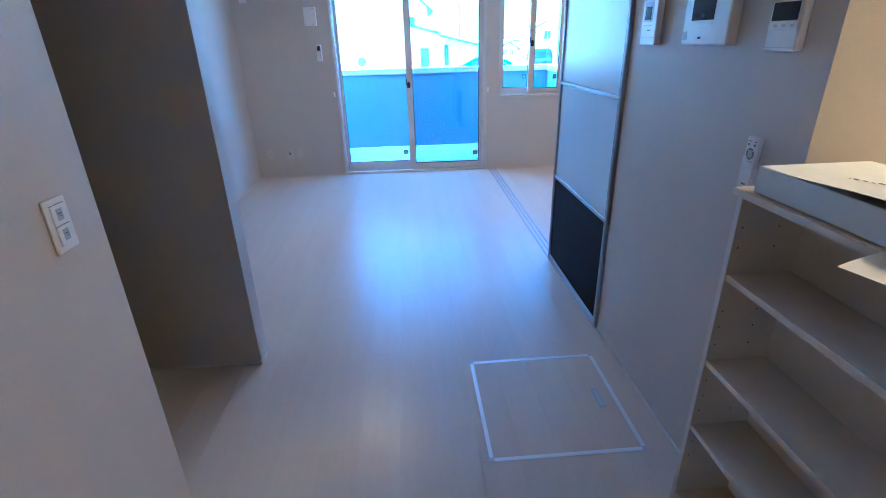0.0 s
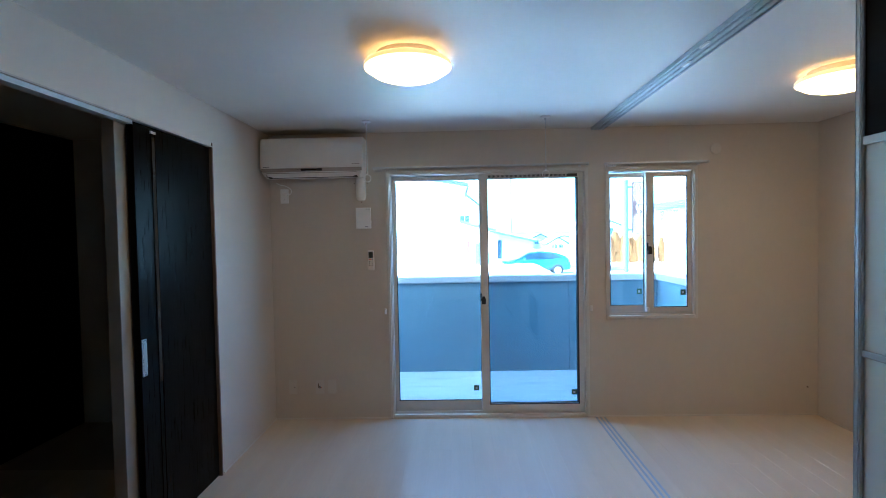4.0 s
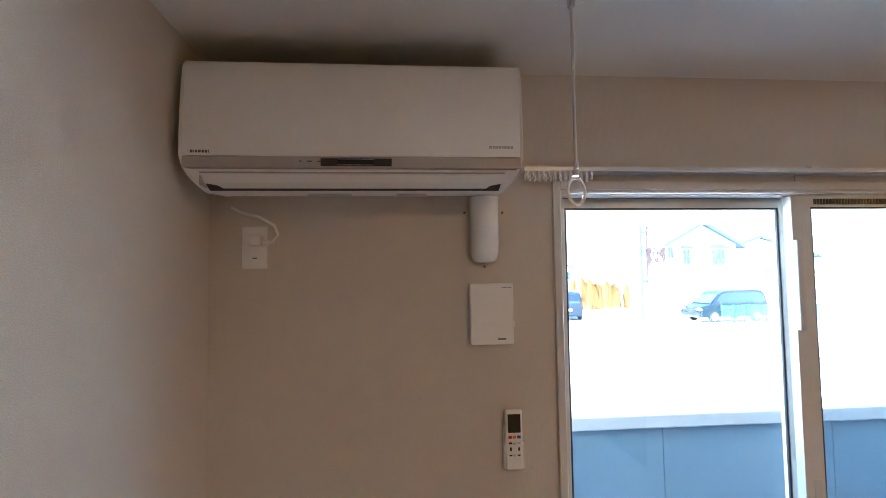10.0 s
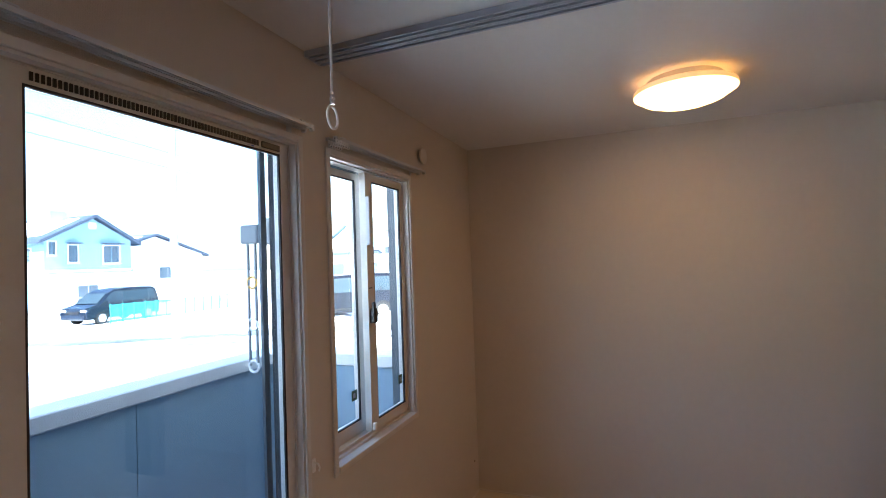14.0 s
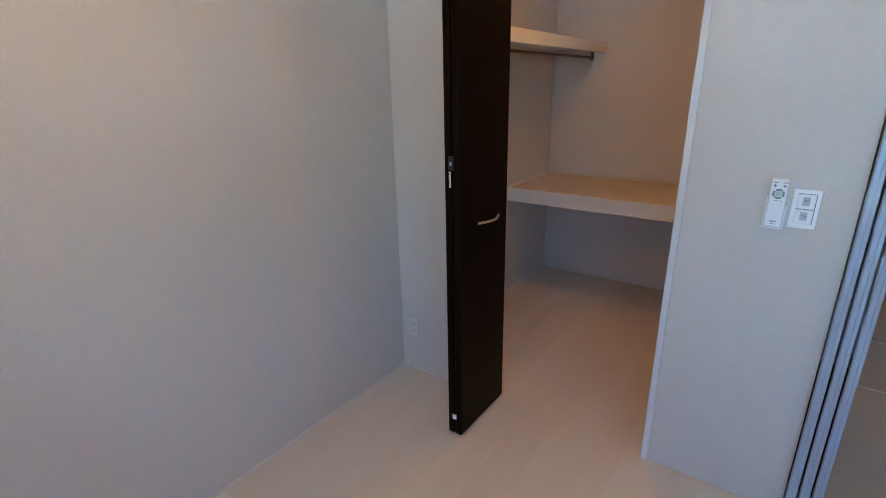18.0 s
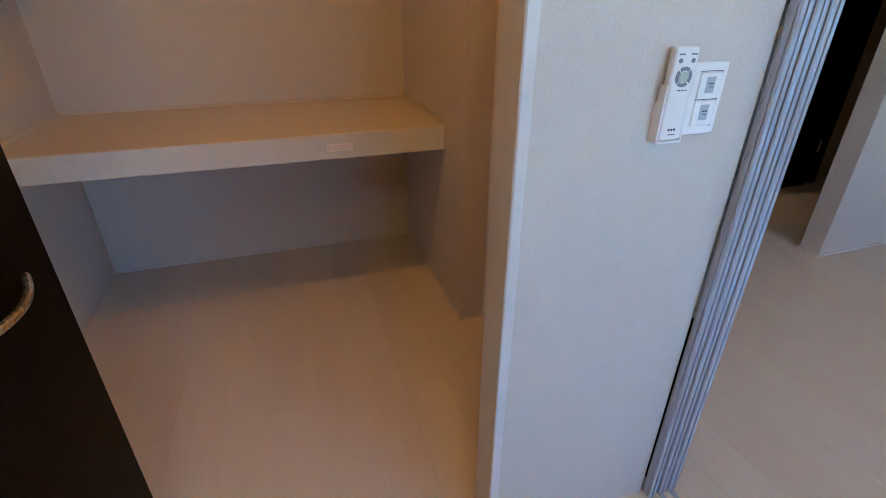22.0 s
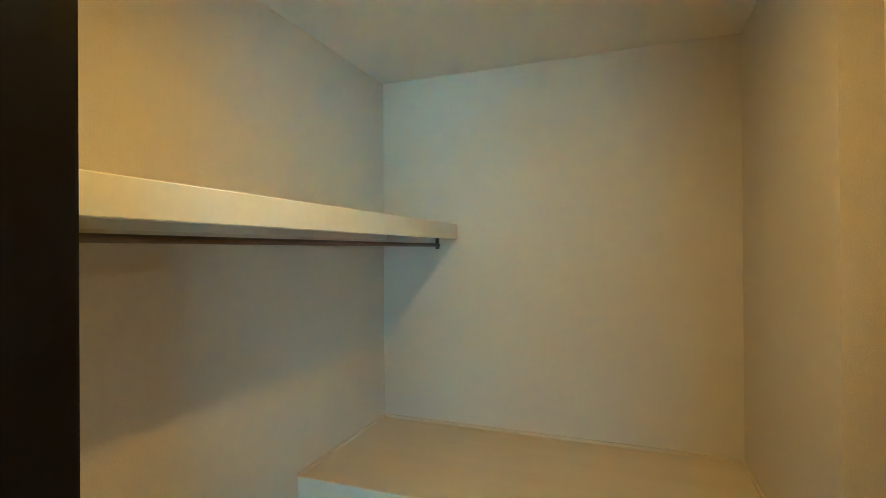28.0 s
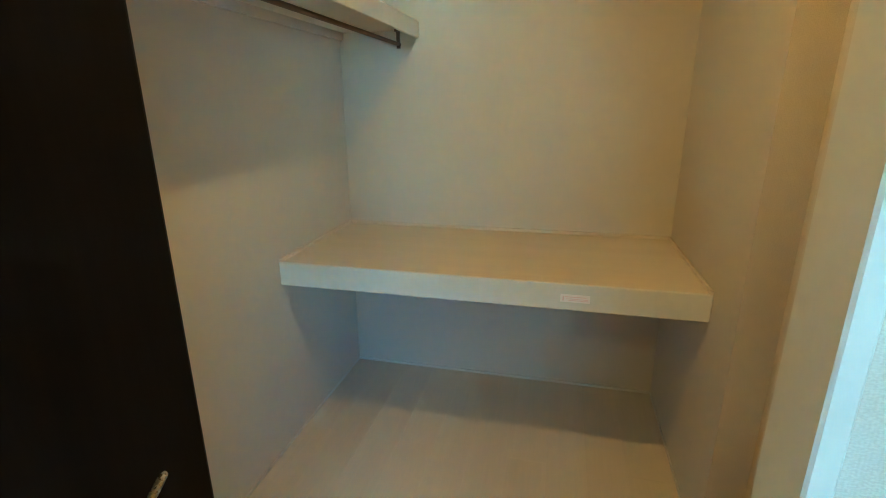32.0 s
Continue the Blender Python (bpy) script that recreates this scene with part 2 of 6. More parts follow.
SHADE = glow_material("lit_lamp_shade", (1.0, 0.50, 0.17), (1.0, 0.40, 0.09), 3.0)
BULB, _, _, _bulb = mat_base("lit_closet_bulb", (0.85, 0.82, 0.75), 0.3)
_bulb.inputs["Emission Color"].default_value, _bulb.inputs["Emission Strength"].default_value = (1.0, 0.40, 0.085, 1), 4.0
KITCHENSHADE = glow_material("bright_lamp_shade", (1.0, 0.50, 0.17), (1.0, 0.40, 0.09), 8.5)
BEDSHADE = glow_material("bedroom_lamp_shade", (1.0, 0.50, 0.17), (1.0, 0.40, 0.09), 2.9)
LAMPBASE = plain("lamp_base", (0.5, 0.46, 0.4), 0.5)
SNOW = plain("snow", (0.91, 0.93, 0.955), 0.7, 0, 0.02, 6, 0.6)
# Balcony snow: the deck's shade is put into this darker, bluer base colour.
DECKSNOW = plain("shade_tinted_snow", (0.46, 0.53, 0.60), 0.75, 0, 0.05, 6, 0.6)
PARAPET = plain("grey_parapet_board", (0.19, 0.28, 0.36), 0.55, 0, 0.05, 20)
COPING = plain("pale_coping_metal", (0.532, 0.547, 0.562), 0.4)
RENDERW = plain("exterior_wall", (0.62, 0.60, 0.56), 0.8)
SLUSH = plain("brown_slush", (0.34, 0.35, 0.37), 0.6, 0, 0.85, 1.2, 0.4)
ASPHALT = plain("wet_slushy_asphalt", (0.15, 0.16, 0.175), 0.5, 0, 0.6, 4, 0.4)
POLEGREY = plain("grey_pole", (0.35, 0.40, 0.44), 0.5)
BRACKETGREY = plain("dark_grey_bracket", (0.15, 0.17, 0.19), 0.5)
NAMEGREY = plain("grey_name_window", (0.40, 0.44, 0.48), 0.35)
SIGNPOST = plain("blue_grey_sign_post", (0.07, 0.12, 0.17), 0.5)
POLEPALE = plain("pale_concrete_pole", (0.36, 0.42, 0.46), 0.7)
HOUSEBLUE = plain("blue_grey_siding", (0.22, 0.34, 0.42), 0.7)
HOUSEWHITE = plain("white_siding", (0.72, 0.72, 0.70), 0.7)
ROOFDARK = plain("dark_roof", (0.045, 0.06, 0.09), 0.6)
WINDARK = plain("dark_window_glass", (0.06, 0.085, 0.11), 0.1)
CARBLACK = plain("dark_car_paint", (0.010, 0.016, 0.030), 0.2)
CARBLUE = plain("blue_car_paint", (0.06, 0.14, 0.21), 0.2)
CARGLASS = plain("car_glass", (0.035, 0.05, 0.06), 0.08)
TYRE = plain("tyre_rubber", (0.02, 0.02, 0.02), 0.8)
FENCEGREEN = plain("turquoise_fence_paint", (0.07, 0.38, 0.37), 0.6)
ROOFBLUE = plain("blue_grey_roof_sheet", (0.20, 0.30, 0.38), 0.5)
SLITBROWN = plain("brown_slit_glass", (0.14, 0.12, 0.12), 0.3)
EMBLEMBLUE = plain("pale_blue_emblem", (0.25, 0.45, 0.62), 0.6)
SIGNYELLOW = plain("faded_yellow_sign", (0.80, 0.58, 0.18), 0.6)
CARNAVY = plain("navy_car_paint", (0.008, 0.010, 0.020), 0.18)
HEDGE = plain("brown_hedge_foliage", (0.24, 0.115, 0.035), 0.9, 0, 0.4, 12, 0.8)
SIGNBROWN = plain("brown_sign", (0.030, 0.010, 0.008), 0.5)
SIGNGOLD = plain("tan_sign_print", (0.52, 0.36, 0.26), 0.5)
LETTER = plain("white_lettering", (0.85, 0.83, 0.8), 0.5)

# ---- building blocks ----
def box(bm, x0, x1, y0, y1, z0, z1, bevel=0.0, seg=1):
    vs = [bm.verts.new((x, y, z)) for x in (x0, x1) for y in (y0, y1) for z in (z0, z1)]
    fs = [bm.faces.new([vs[k] for k in f]) for f in ((0, 1, 3, 2), (4, 6, 7, 5), (0, 4, 5, 1), (2, 3, 7, 6), (0, 2, 6, 4), (1, 5, 7, 3))]
    if bevel:
        bmesh.ops.bevel(bm, geom=list({e for f in fs for e in f.edges}), offset=bevel, segments=seg, affect="EDGES", profile=0.5)
    return bm


def boxes(*dims, bevel=0.0):
    bm = bmesh.new()
    for d in dims:
        box(bm, *d, bevel=bevel)
    return bm


def cube(x0, x1, y0, y1, z0, z1, bevel=0.0, seg=1):
    return box(bmesh.new(), x0, x1, y0, y1, z0, z1, bevel, seg)


AX = {"X": Matrix.Rotation(radians(90), 4, "Y"), "Y": Matrix.Rotation(radians(-90), 4, "X"), "Z": Matrix.Identity(4)}


def cyl(bm, c, r, h, axis="Z", seg=24, r2=None, bevel=0.0):
    """A cylinder or cone frustum whose base centre is c and which rises h along axis."""
    m = Matrix.Translation(c) @ AX[axis] @ Matrix.Translation((0, 0, h / 2))
    made = bmesh.ops.create_cone(bm, cap_ends=True, segments=seg, radius1=r, radius2=r if r2 is None else r2, depth=h, matrix=m)
    if bevel:
        es = {e for v in made["verts"] for e in v.link_edges if len(e.link_faces) == 2 and any(len(f.verts) > 4 for f in e.link_faces)}
        bmesh.ops.bevel(bm, geom=list(es), offset=bevel, segments=2, affect="EDGES", profile=0.5)
    return bm


def lathe(profile, c, seg=40, axis="Z"):
    """A turned solid from (radius, height) pairs."""
    bm = bmesh.new()
    rings = []
    for r, h in profile:
        rings.append([bm.verts.new((r * math.cos(2 * math.pi * k / seg), r * math.sin(2 * math.pi * k / seg), h)) for k in range(seg)] if r > 1e-6 else [bm.verts.new((0, 0, h))])
    for a, b in zip(rings, rings[1:]):
        for k in range(seg):
            j = (k + 1) % seg
            if len(a) == 1:
                bm.faces.new((a[0], b[k], b[j]))
            elif len(b) == 1:
                bm.faces.new((a[k], b[0], a[j]))
            else:
                bm.faces.new((a[k], b[k], b[j], a[j]))
    bmesh.ops.transform(bm, matrix=Matrix.Translation(c) @ AX[axis], verts=bm.verts)
    bmesh.ops.recalc_face_normals(bm, faces=bm.faces)
    return bm


def prism(points, axis, a, b):
    """A solid from an outline, pushed along axis from a to b. The outline's pairs are the other two axes in order."""
    bm = bmesh.new()
    put = {"X": lambda p, t: (t, p[0], p[1]), "Y": lambda p, t: (p[0], t, p[1]), "Z": lambda p, t: (p[0], p[1], t)}[axis]
    lo, hi = [bm.verts.new(put(p, a)) for p in points], [bm.verts.new(put(p, b)) for p in points]
    bm.faces.new(lo)
    bm.faces.new(hi[::-1])
    for k in range(len(points)):
        j = (k + 1) % len(points)
        bm.faces.new((lo[k], hi[k], hi[j], lo[j]))
    bmesh.ops.recalc_face_normals(bm, faces=bm.faces)
    return bm


def torus(bm, c, big, small, axis="Y", seg=28, ring=8, squash=1.0):
    verts = []
    for k in range(seg):
        a = 2 * math.pi * k / seg
        row = []
        for q in range(ring):
            b = 2 * math.pi * q / ring
            r = big + small * math.cos(b)
            row.append(bm.verts.new(Vector(c) + AX[axis] @ Vector((r * math.cos(a) * squash, r * math.sin(a), small * math.sin(b)))))
        verts.append(row)
    for k in range(seg):
        for q in range(ring):
            bm.faces.new((verts[k][q], verts[(k + 1) % seg][q], verts[(k + 1) % seg][(q + 1) % ring], verts[k][(q + 1) % ring]))
    bmesh.ops.recalc_face_normals(bm, faces=bm.faces)
    return bm


def tube(points, r, seg=8):
    """A round bar along a line of points."""
    bm = bmesh.new()
    pts = [Vector(p) for p in points]
    rows = []
    for k, p in enumerate(pts):
        d = (pts[min(k + 1, len(pts) - 1)] - pts[max(k - 1, 0)]).normalized()
        u = d.orthogonal().normalized() if not rows else (up - d * up.dot(d)).normalized()
        up = u
        w = d.cross(u)
        rows.append([bm.verts.new(p + r * (u * math.cos(2 * math.pi * q / seg) + w * math.sin(2 * math.pi * q / seg))) for q in range(seg)])
    for a, b in zip(rows, rows[1:]):
        for q in range(seg):
            bm.faces.new((a[q], b[q], b[(q + 1) % seg], a[(q + 1) % seg]))
    bm.faces.new(rows[0])
    bm.faces.new(rows[-1][::-1])
    bmesh.ops.recalc_face_normals(bm, faces=bm.faces)
    return bm


def mesh_of(name, bm, material, smooth=False):
    me = bpy.data.meshes.new(name)
    bmesh.ops.recalc_face_normals(bm, faces=bm.faces)
    bm.to_mesh(me)
    bm.free()
    me.materials.append(material)
    if smooth:
        me.shade_smooth()
        me.set_sharp_from_angle(angle=radians(35))
    return me


def part(name, bm, material, parent, label="", smooth=False):
    ob = new(name, mesh_of(name, bm, material, smooth))
    ob.parent = parent
    ob.matrix_parent_inverse = parent.matrix_world.inverted()
    return tagged(ob, label)


def solid(name, bm, material, label="", category="", group="", kind="", smooth=False):
    return tagged(new(name, mesh_of(name, bm, material, smooth)), label, category, group, kind)


def thing(name, at=(0, 0, 0), label="", category="", group="", kind=""):
    ob = new(name)
    ob.empty_display_size = 0.1
    ob.location = at
    bpy.context.view_layer.update()
    return tagged(ob, label, category, group, kind)

# ---- the shell of the flat ----
WEST, EAST, NORTH, CEIL_Z, SOUTH = -1.33, 3.178, 5.87, 2.40, -1.40
STR = "structure"

solid("floor_base", cube(-3.12, EAST + 0.12, SOUTH - 0.12, 6.02, -0.20, -0.012), SUBFLOOR, "dark subfloor under the boards", "floor", kind=STR)
solid("ceiling", cube(-3.12, EAST + 0.12, SOUTH - 0.12, 6.02, CEIL_Z, CEIL_Z + 0.12), CEIL, "off-white papered ceiling", "ceiling", kind=STR)

# window wall with its two openings
W1 = (-0.33, 1.292, 0.0, 2.052)
W2 = (1.480, 2.181, 0.838, 2.047)
solid("wall_north", boxes(
    (-3.0, W1[0], NORTH, 5.99, -0.15, CEIL_Z), (W1[0], W1[1], NORTH, 5.99, W1[3], CEIL_Z), (W1[1], W2[0], NORTH, 5.99, -0.15, CEIL_Z),
    (W2[0], W2[1], NORTH, 5.99, -0.15, W2[2]), (W2[0], W2[1], NORTH, 5.99, W2[3], CEIL_Z), (W2[1], EAST + 0.12, NORTH, 5.99, -0.15, CEIL_Z)),
    WALL, "cream wallpapered wall with balcony door and window", "wall", kind=STR)
solid("wall_east", cube(EAST, EAST + 0.12, SOUTH, NORTH, -0.15, CEIL_Z), WALL, "plain cream wallpapered wall", "wall", kind=STR)
# living room's west wall with the sliding door's opening
D = (3.22, 4.922, 2.138)
solid("wall_west", boxes(
    (WEST - 0.12, WEST, 2.34, D[0], -0.15, CEIL_Z), (WEST - 0.12, WEST, D[0], D[1], D[2], CEIL_Z), (WEST - 0.12, WEST, D[1], NORTH, -0.15, CEIL_Z),
    (WEST - 0.12, WEST - 0.066, 4.20, D[1], -0.15, D[2])), WALL, "cream wallpapered wall with a dark sliding door", "wall", kind=STR)
solid("wall_stub", cube(WEST, -0.368, 2.231, 2.340, -0.15, CEIL_Z), WALL, "short cream wall between hall and living room", "wall", kind=STR)
solid("wall_stub_far", cube(-3.0, WEST, 2.231, 2.340, -0.15, CEIL_Z), WALL, "cream wall", "wall", kind=STR)
solid("wall_entry", cube(-0.48, -0.356, SOUTH, 1.28, -0.15, CEIL_Z), WALL, "cream wallpapered entry wall", "wall", kind=STR)
solid("wall_hall_south", cube(-3.0, -0.356, 1.28, 1.385, -0.15, CEIL_Z), WALL, "cream hall wall behind an open door", "wall", kind=STR)
solid("wall_hall_west", boxes((-1.45, -1.35, 1.385, 1.44, -0.15, CEIL_Z), (-1.45, -1.35, 2.19, 2.231, -0.15, CEIL_Z), (-1.45, -1.35, 1.44, 2.19, 2.06, CEIL_Z)), WALL, "cream wall with a doorway", "wall", kind=STR)
# Plain far wall given the door's dark brown so the room beyond reads unlit.
solid("wall_far_west", cube(-3.12, -3.0, SOUTH, 6.02, -0.15, CEIL_Z), BROWNDOOR, "far wall coloured dark for the unlit room's shade", "wall", kind=STR)
solid("wall_south", cube(-3.0, EAST + 0.12, SOUTH - 0.12, SOUTH, -0.15, CEIL_Z), WALL, "cream wall", "wall", kind=STR)
# block between living room and closet, with the pocket for the sliding panels
solid("wall_intercom", cube(1.366, 1.462, 1.283, 2.335, -0.15, CEIL_Z), WALL, "cream wall with intercom panels", "wall", kind=STR)
solid("wall_closet_back", cube(1.462, EAST, 1.283, 1.402, -0.15, CEIL_Z), WALL, "cream closet back wall", "wall", kind=STR)
solid("wall_closet_west", prism([(1.462, 1.402), (1.660, 1.402), (1.660, 2.290), (1.556, 2.290), (1.556, 3.14), (1.449, 3.14), (1.449, 2.338), (1.462, 2.338)], "Z", -0.15, CEIL_Z), WALL, "cream closet side wall with a step", "wall", kind=STR)
solid("wall_strip", cube(1.449, 1.898, 3.14, 3.217, -0.15, CEIL_Z), WALL, "narrow cream wall beside the closet opening", "wall", kind=STR)
solid("wall_closet_front", boxes((2.72, EAST, 3.14, 3.217, -0.15, CEIL_Z), (1.898, 2.72, 3.14, 3.217, 2.375, CEIL_Z)), WALL, "cream wall around the closet opening", "wall", kind=STR)

# casing of the closet opening
casing = thing("trim_closet", (1.93, 3.16, 0), "white casing round the closet opening", "door casing", kind=STR)
part("side_casing", cube(1.898, 1.923, 3.136, 3.225, 0, 2.375, 0.003), TRIM, casing)
part("side_casing", cube(2.708, 2.720, 3.136, 3.223, 0, 2.375, 0.002), TRIM, casing)
part("head_casing", boxes((1.923, 2.708, 3.136, 3.223, 2.363, 2.375)), TRIM, casing)
part("door_track", boxes((1.925, 2.706, 3.145, 3.149, 2.345, 2.363), (1.925, 2.706, 3.185, 3.189, 2.345, 2.363)), ALU, casing, "thin metal door track")

# low skirting boards
def skirting(name, dims):
    solid(name, boxes(*dims), SKIRT, "low cream skirting board", "baseboard", kind=STR)


SK = 0.012
skirting("baseboard_north", [(WEST, -0.357, NORTH - 0.004, NORTH, 0, SK), (1.317, EAST, NORTH - 0.004, NORTH, 0, SK)])
skirting("baseboard_east", [(EAST - 0.004, EAST, 3.217, NORTH - 0.004, 0, SK)])
skirting("baseboard_west", [(WEST, WEST + 0.004, 4.94, NORTH - 0.004, 0, SK), (WEST, WEST + 0.004, 2.347, 3.19, 0, SK)])
skirting("baseboard_stub", [(WEST, -0.361, 2.340, 2.347, 0, SK), (-0.368, -0.361, 2.224, 2.340, 0, SK), (WEST, -0.368, 2.224, 2.231, 0, SK)])
skirting("baseboard_intercom", [(1.359, 1.366, 1.29, 2.335, 0, SK)])
skirting("baseboard_strip", [(2.72, EAST - 0.004, 3.217, 3.224, 0, SK)])
skirting("baseboard_closet", [(1.666, EAST, 1.402, 1.409, 0, SK), (EAST - 0.004, EAST, 1.409, 3.14, 0, SK), (1.660, 1.664, 1.409, 2.290, 0, SK), (1.556, 1.664, 2.290, 2.294, 0, SK), (1.556, 1.560, 2.294, 3.14, 0, SK)])
skirting("baseboard_entry", [(-0.356, -0.349, SOUTH, 1.385, 0, SK), (-0.56, -0.349, 1.385, 1.392, 0, SK)])

# ---- balcony door and bedroom window ----
def casing_frame(win, x0, x1, z0, z1, w, sill):
    """Flat casing that stands a little proud of the wall, and the white reveal inside it."""
    y0, y1 = NORTH - 0.010, NORTH
    part("casing_side", cube(x0 - w, x0, y0, y1, z0 if not sill else z0 - w, z1 + w, 0.002), TRIM, win)
    part("casing_side", cube(x1, x1 + w, y0, y1, z0 if not sill else z0 - w, z1 + w, 0.002), TRIM, win)
    part("casing_head", cube(x0, x1, y0, y1, z1, z1 + w, 0.002), TRIM, win)
    if sill:
        part("window_sill", cube(x0 - 0.001, x1 + 0.001, NORTH - 0.016, 5.897, z0 - w + 0.006, z0 + 0.008, 0.003), TRIM, win, "white painted window sill")
    part("reveal", boxes((x0, x0 + 0.008, NORTH, 5.897, z0 + 0.004, z1), (x1 - 0.008, x1, NORTH, 5.897, z0 + 0.004, z1), (x0 + 0.008, x1 - 0.008, NORTH, 5.897, z1 - 0.008, z1)), TRIM, win)


def outer_frame(win, x0, x1, z0, z1, sill_h):
    for y0, y1, mt, lab in ((5.897, 5.944, SASH, "pale resin frame"), (5.944, 5.988, EXTFRAME, "dark grey outer frame")):
        part("window_frame", prism([(x0 + 0.001, z0), (x0 + 0.014, z0), (x0 + 0.014, z1 - 0.012), (x1 - 0.014, z1 - 0.012), (x1 - 0.014, z0), (x1 - 0.001, z0), (x1 - 0.001, z1 - 0.001), (x0 + 0.001, z1 - 0.001)], "Y", y0, y1), mt, win, lab)
    h = z0 + sill_h * 0.5
    part("track", prism([(5.897, z0), (5.996, z0), (5.996, h), (5.974, h), (5.974, z0 + sill_h), (5.968, z0 + sill_h), (5.968, h), (5.917, h), (5.917, z0 + sill_h), (5.912, z0 + sill_h), (5.912, h), (5.897, h)], "X", x0 + 0.014, x1 - 0.014), SASH, win)


def sash(win, name, x0, x1, z0, z1, gx0, gx1, gz0, gz1, yc, glass=None):
    """A sash of two stiles and two rails, with black gaskets and a pane."""
    t = 0.016
    s = part(name, boxes((x0, gx0, yc - t, yc + t, z0, z1), (gx1, x1, yc - t, yc + t, z0, z1), (gx0, gx1, yc - t, yc + t, z0, gz0), (gx0, gx1, yc - t, yc + t, gz1, z1)), SASH, win, "beige resin sash")
    g = 0.006
    part("gasket", boxes((gx0, gx0 + g, yc - 0.014, yc - 0.006, gz0, gz1), (gx1 - g, gx1, yc - 0.014, yc - 0.006, gz0, gz1), (gx0 + g, gx1 - g, yc - 0.014, yc - 0.006, gz0, gz0 + g), (gx0 + g, gx1 - g, yc - 0.014, yc - 0.006, gz1 - g, gz1)), GASKET, s, "black rubber gasket")
    p = part("pane", cube(gx0, gx1, yc - 0.004, yc + 0.004, gz0, gz1), glass or GLASS, s, "clear window glass")
    p.visible_shadow = False
    return s


def crescent(win, x, y, z):
    """The crescent lock on the meeting stile."""
    k = part("crescent_lock", prism([(x - 0.016, z - 0.035), (x + 0.016, z - 0.035), (x + 0.018, z + 0.005), (x + 0.008, z + 0.03), (x - 0.008, z + 0.03), (x - 0.018, z + 0.005)], "Y", y - 0.022, y), BLACKPL, win, "dark crescent window lock")
    part("lever", cube(x - 0.030, x - 0.018, y - 0.035, y - 0.018, z - 0.005, z + 0.06, 0.004), BLACKPL, k)


win1 = thing("window_1", (0.48, NORTH, 0), "two-panel beige sliding balcony door", "balcony door", kind=STR)
casing_frame(win1, W1[0], W1[1], 0.0, W1[3], 0.024, False)
outer_frame(win1, W1[0], W1[1], 0.0, W1[3], 0.045)
part("threshold", cube(W1[0] + 0.008, W1[1] - 0.008, NORTH - 0.004, 5.897, 0.0, 0.03, 0.002), SASH, win1)
sash_l = sash(win1, "outer_sash", -0.315, 0.470, 0.045, 2.040, -0.287, 0.428, 0.118, 2.010, 5.974)
sash_r = sash(win1, "inner_sash", 0.424, 1.278, 0.045, 2.040, 0.488, 1.242, 0.098, 2.004, 5.917)
part("pull_bar", cube(0.420, 0.440, 5.880, 5.901, 1.62, 1.90, 0.003), GREYPL, sash_r, "grey vertical pull bar")
vent = part("trickle_vent", boxes(*[(0.50 + k * 0.0107, 0.50 + k * 0.0107 + 0.006, 5.897, 5.901, 2.012, 2.030) for k in range(60)]), BLACKPL, sash_r, "black ventilation grille")
part("vent_slider", cube(1.150, 1.235, 5.894, 5.901, 2.010, 2.031, 0.002), BLACKPL, sash_r)
part("rail_sticker", cube(1.108, 1.118, 5.8998, 5.901, 2.0055, 2.0095), BLUE, sash_r, "tiny blue sticker")
part("rail_print", boxes(*[(1.060 + 0.011 * k, 1.068 + 0.011 * k, 5.9000, 5.901, 2.0062, 2.0085) for k in range(4)]), NAMEGREY, sash_r)
crescent(win1, 0.447, 5.901, 0.99)
part("stile_sticker", cube(0.452, 0.476, 5.8995, 5.901, 1.10, 1.165), GREYPL, sash_r, "small printed sticker")
for sx, sy, sz in ((0.355, 5.968, 0.20), (1.175, 5.911, 0.175)):
    st = part("safety_sticker", cube(sx, sx + 0.045, sy - 0.0005, sy + 0.0005, sz, sz + 0.045), GREENST, win1, "small dark green safety-glass sticker")
    part("emblem", cube(sx + 0.014, sx + 0.031, sy - 0.0015, sy - 0.0006, sz + 0.012, sz + 0.032), NAMEGREY, st)
part("insect_screen", boxes((0.44, 0.462, 5.994, 6.006, 0.045, 2.044), (1.244, 1.270, 5.994, 6.006, 0.045, 2.044), (0.462, 1.244, 5.994, 6.006, 0.045, 0.075), (0.462, 1.244, 5.994, 6.006, 2.030, 2.044)), EXTFRAME, win1, "dark grey insect-screen frame")
mesh_pane = part("screen_mesh", cube(0.462, 1.244, 5.999, 6.0005, 0.075, 2.030), SCREENED, win1, "fine dark insect mesh")
mesh_pane.visible_shadow = False

win2 = thing("window_2", (1.83, NORTH, 0.84), "two-panel beige sliding window", "window", kind=STR)
casing_frame(win2, W2[0], W2[1], W2[2], W2[3], 0.024, True)
outer_frame(win2, W2[0], W2[1], W2[2], W2[3], 0.03)
sash2l = sash(win2, "outer_sash", 1.496, 1.845, 0.868, 2.030, 1.520, 1.806, 0.915, 2.000, 5.974)
sash2r = sash(win2, "inner_sash", 1.800, 2.166, 0.868, 2.030, 1.860, 2.140, 0.905, 1.995, 5.917)
part("pull_bar", cube(1.797, 1.814, 5.880, 5.901, 1.70, 1.92, 0.003), GREYPL, sash2r, "grey vertical pull bar")
crescent(win2, 1.826, 5.901, 1.385)
part("stile_mark", cube(1.806, 1.832, 5.897, 5.901, 1.505, 1.509), BLACKPL, sash2r)
part("stile_clip", cube(1.80, 1.82, 5.885, 5.901, 0.872, 0.905, 0.003), WHITE, sash2r)
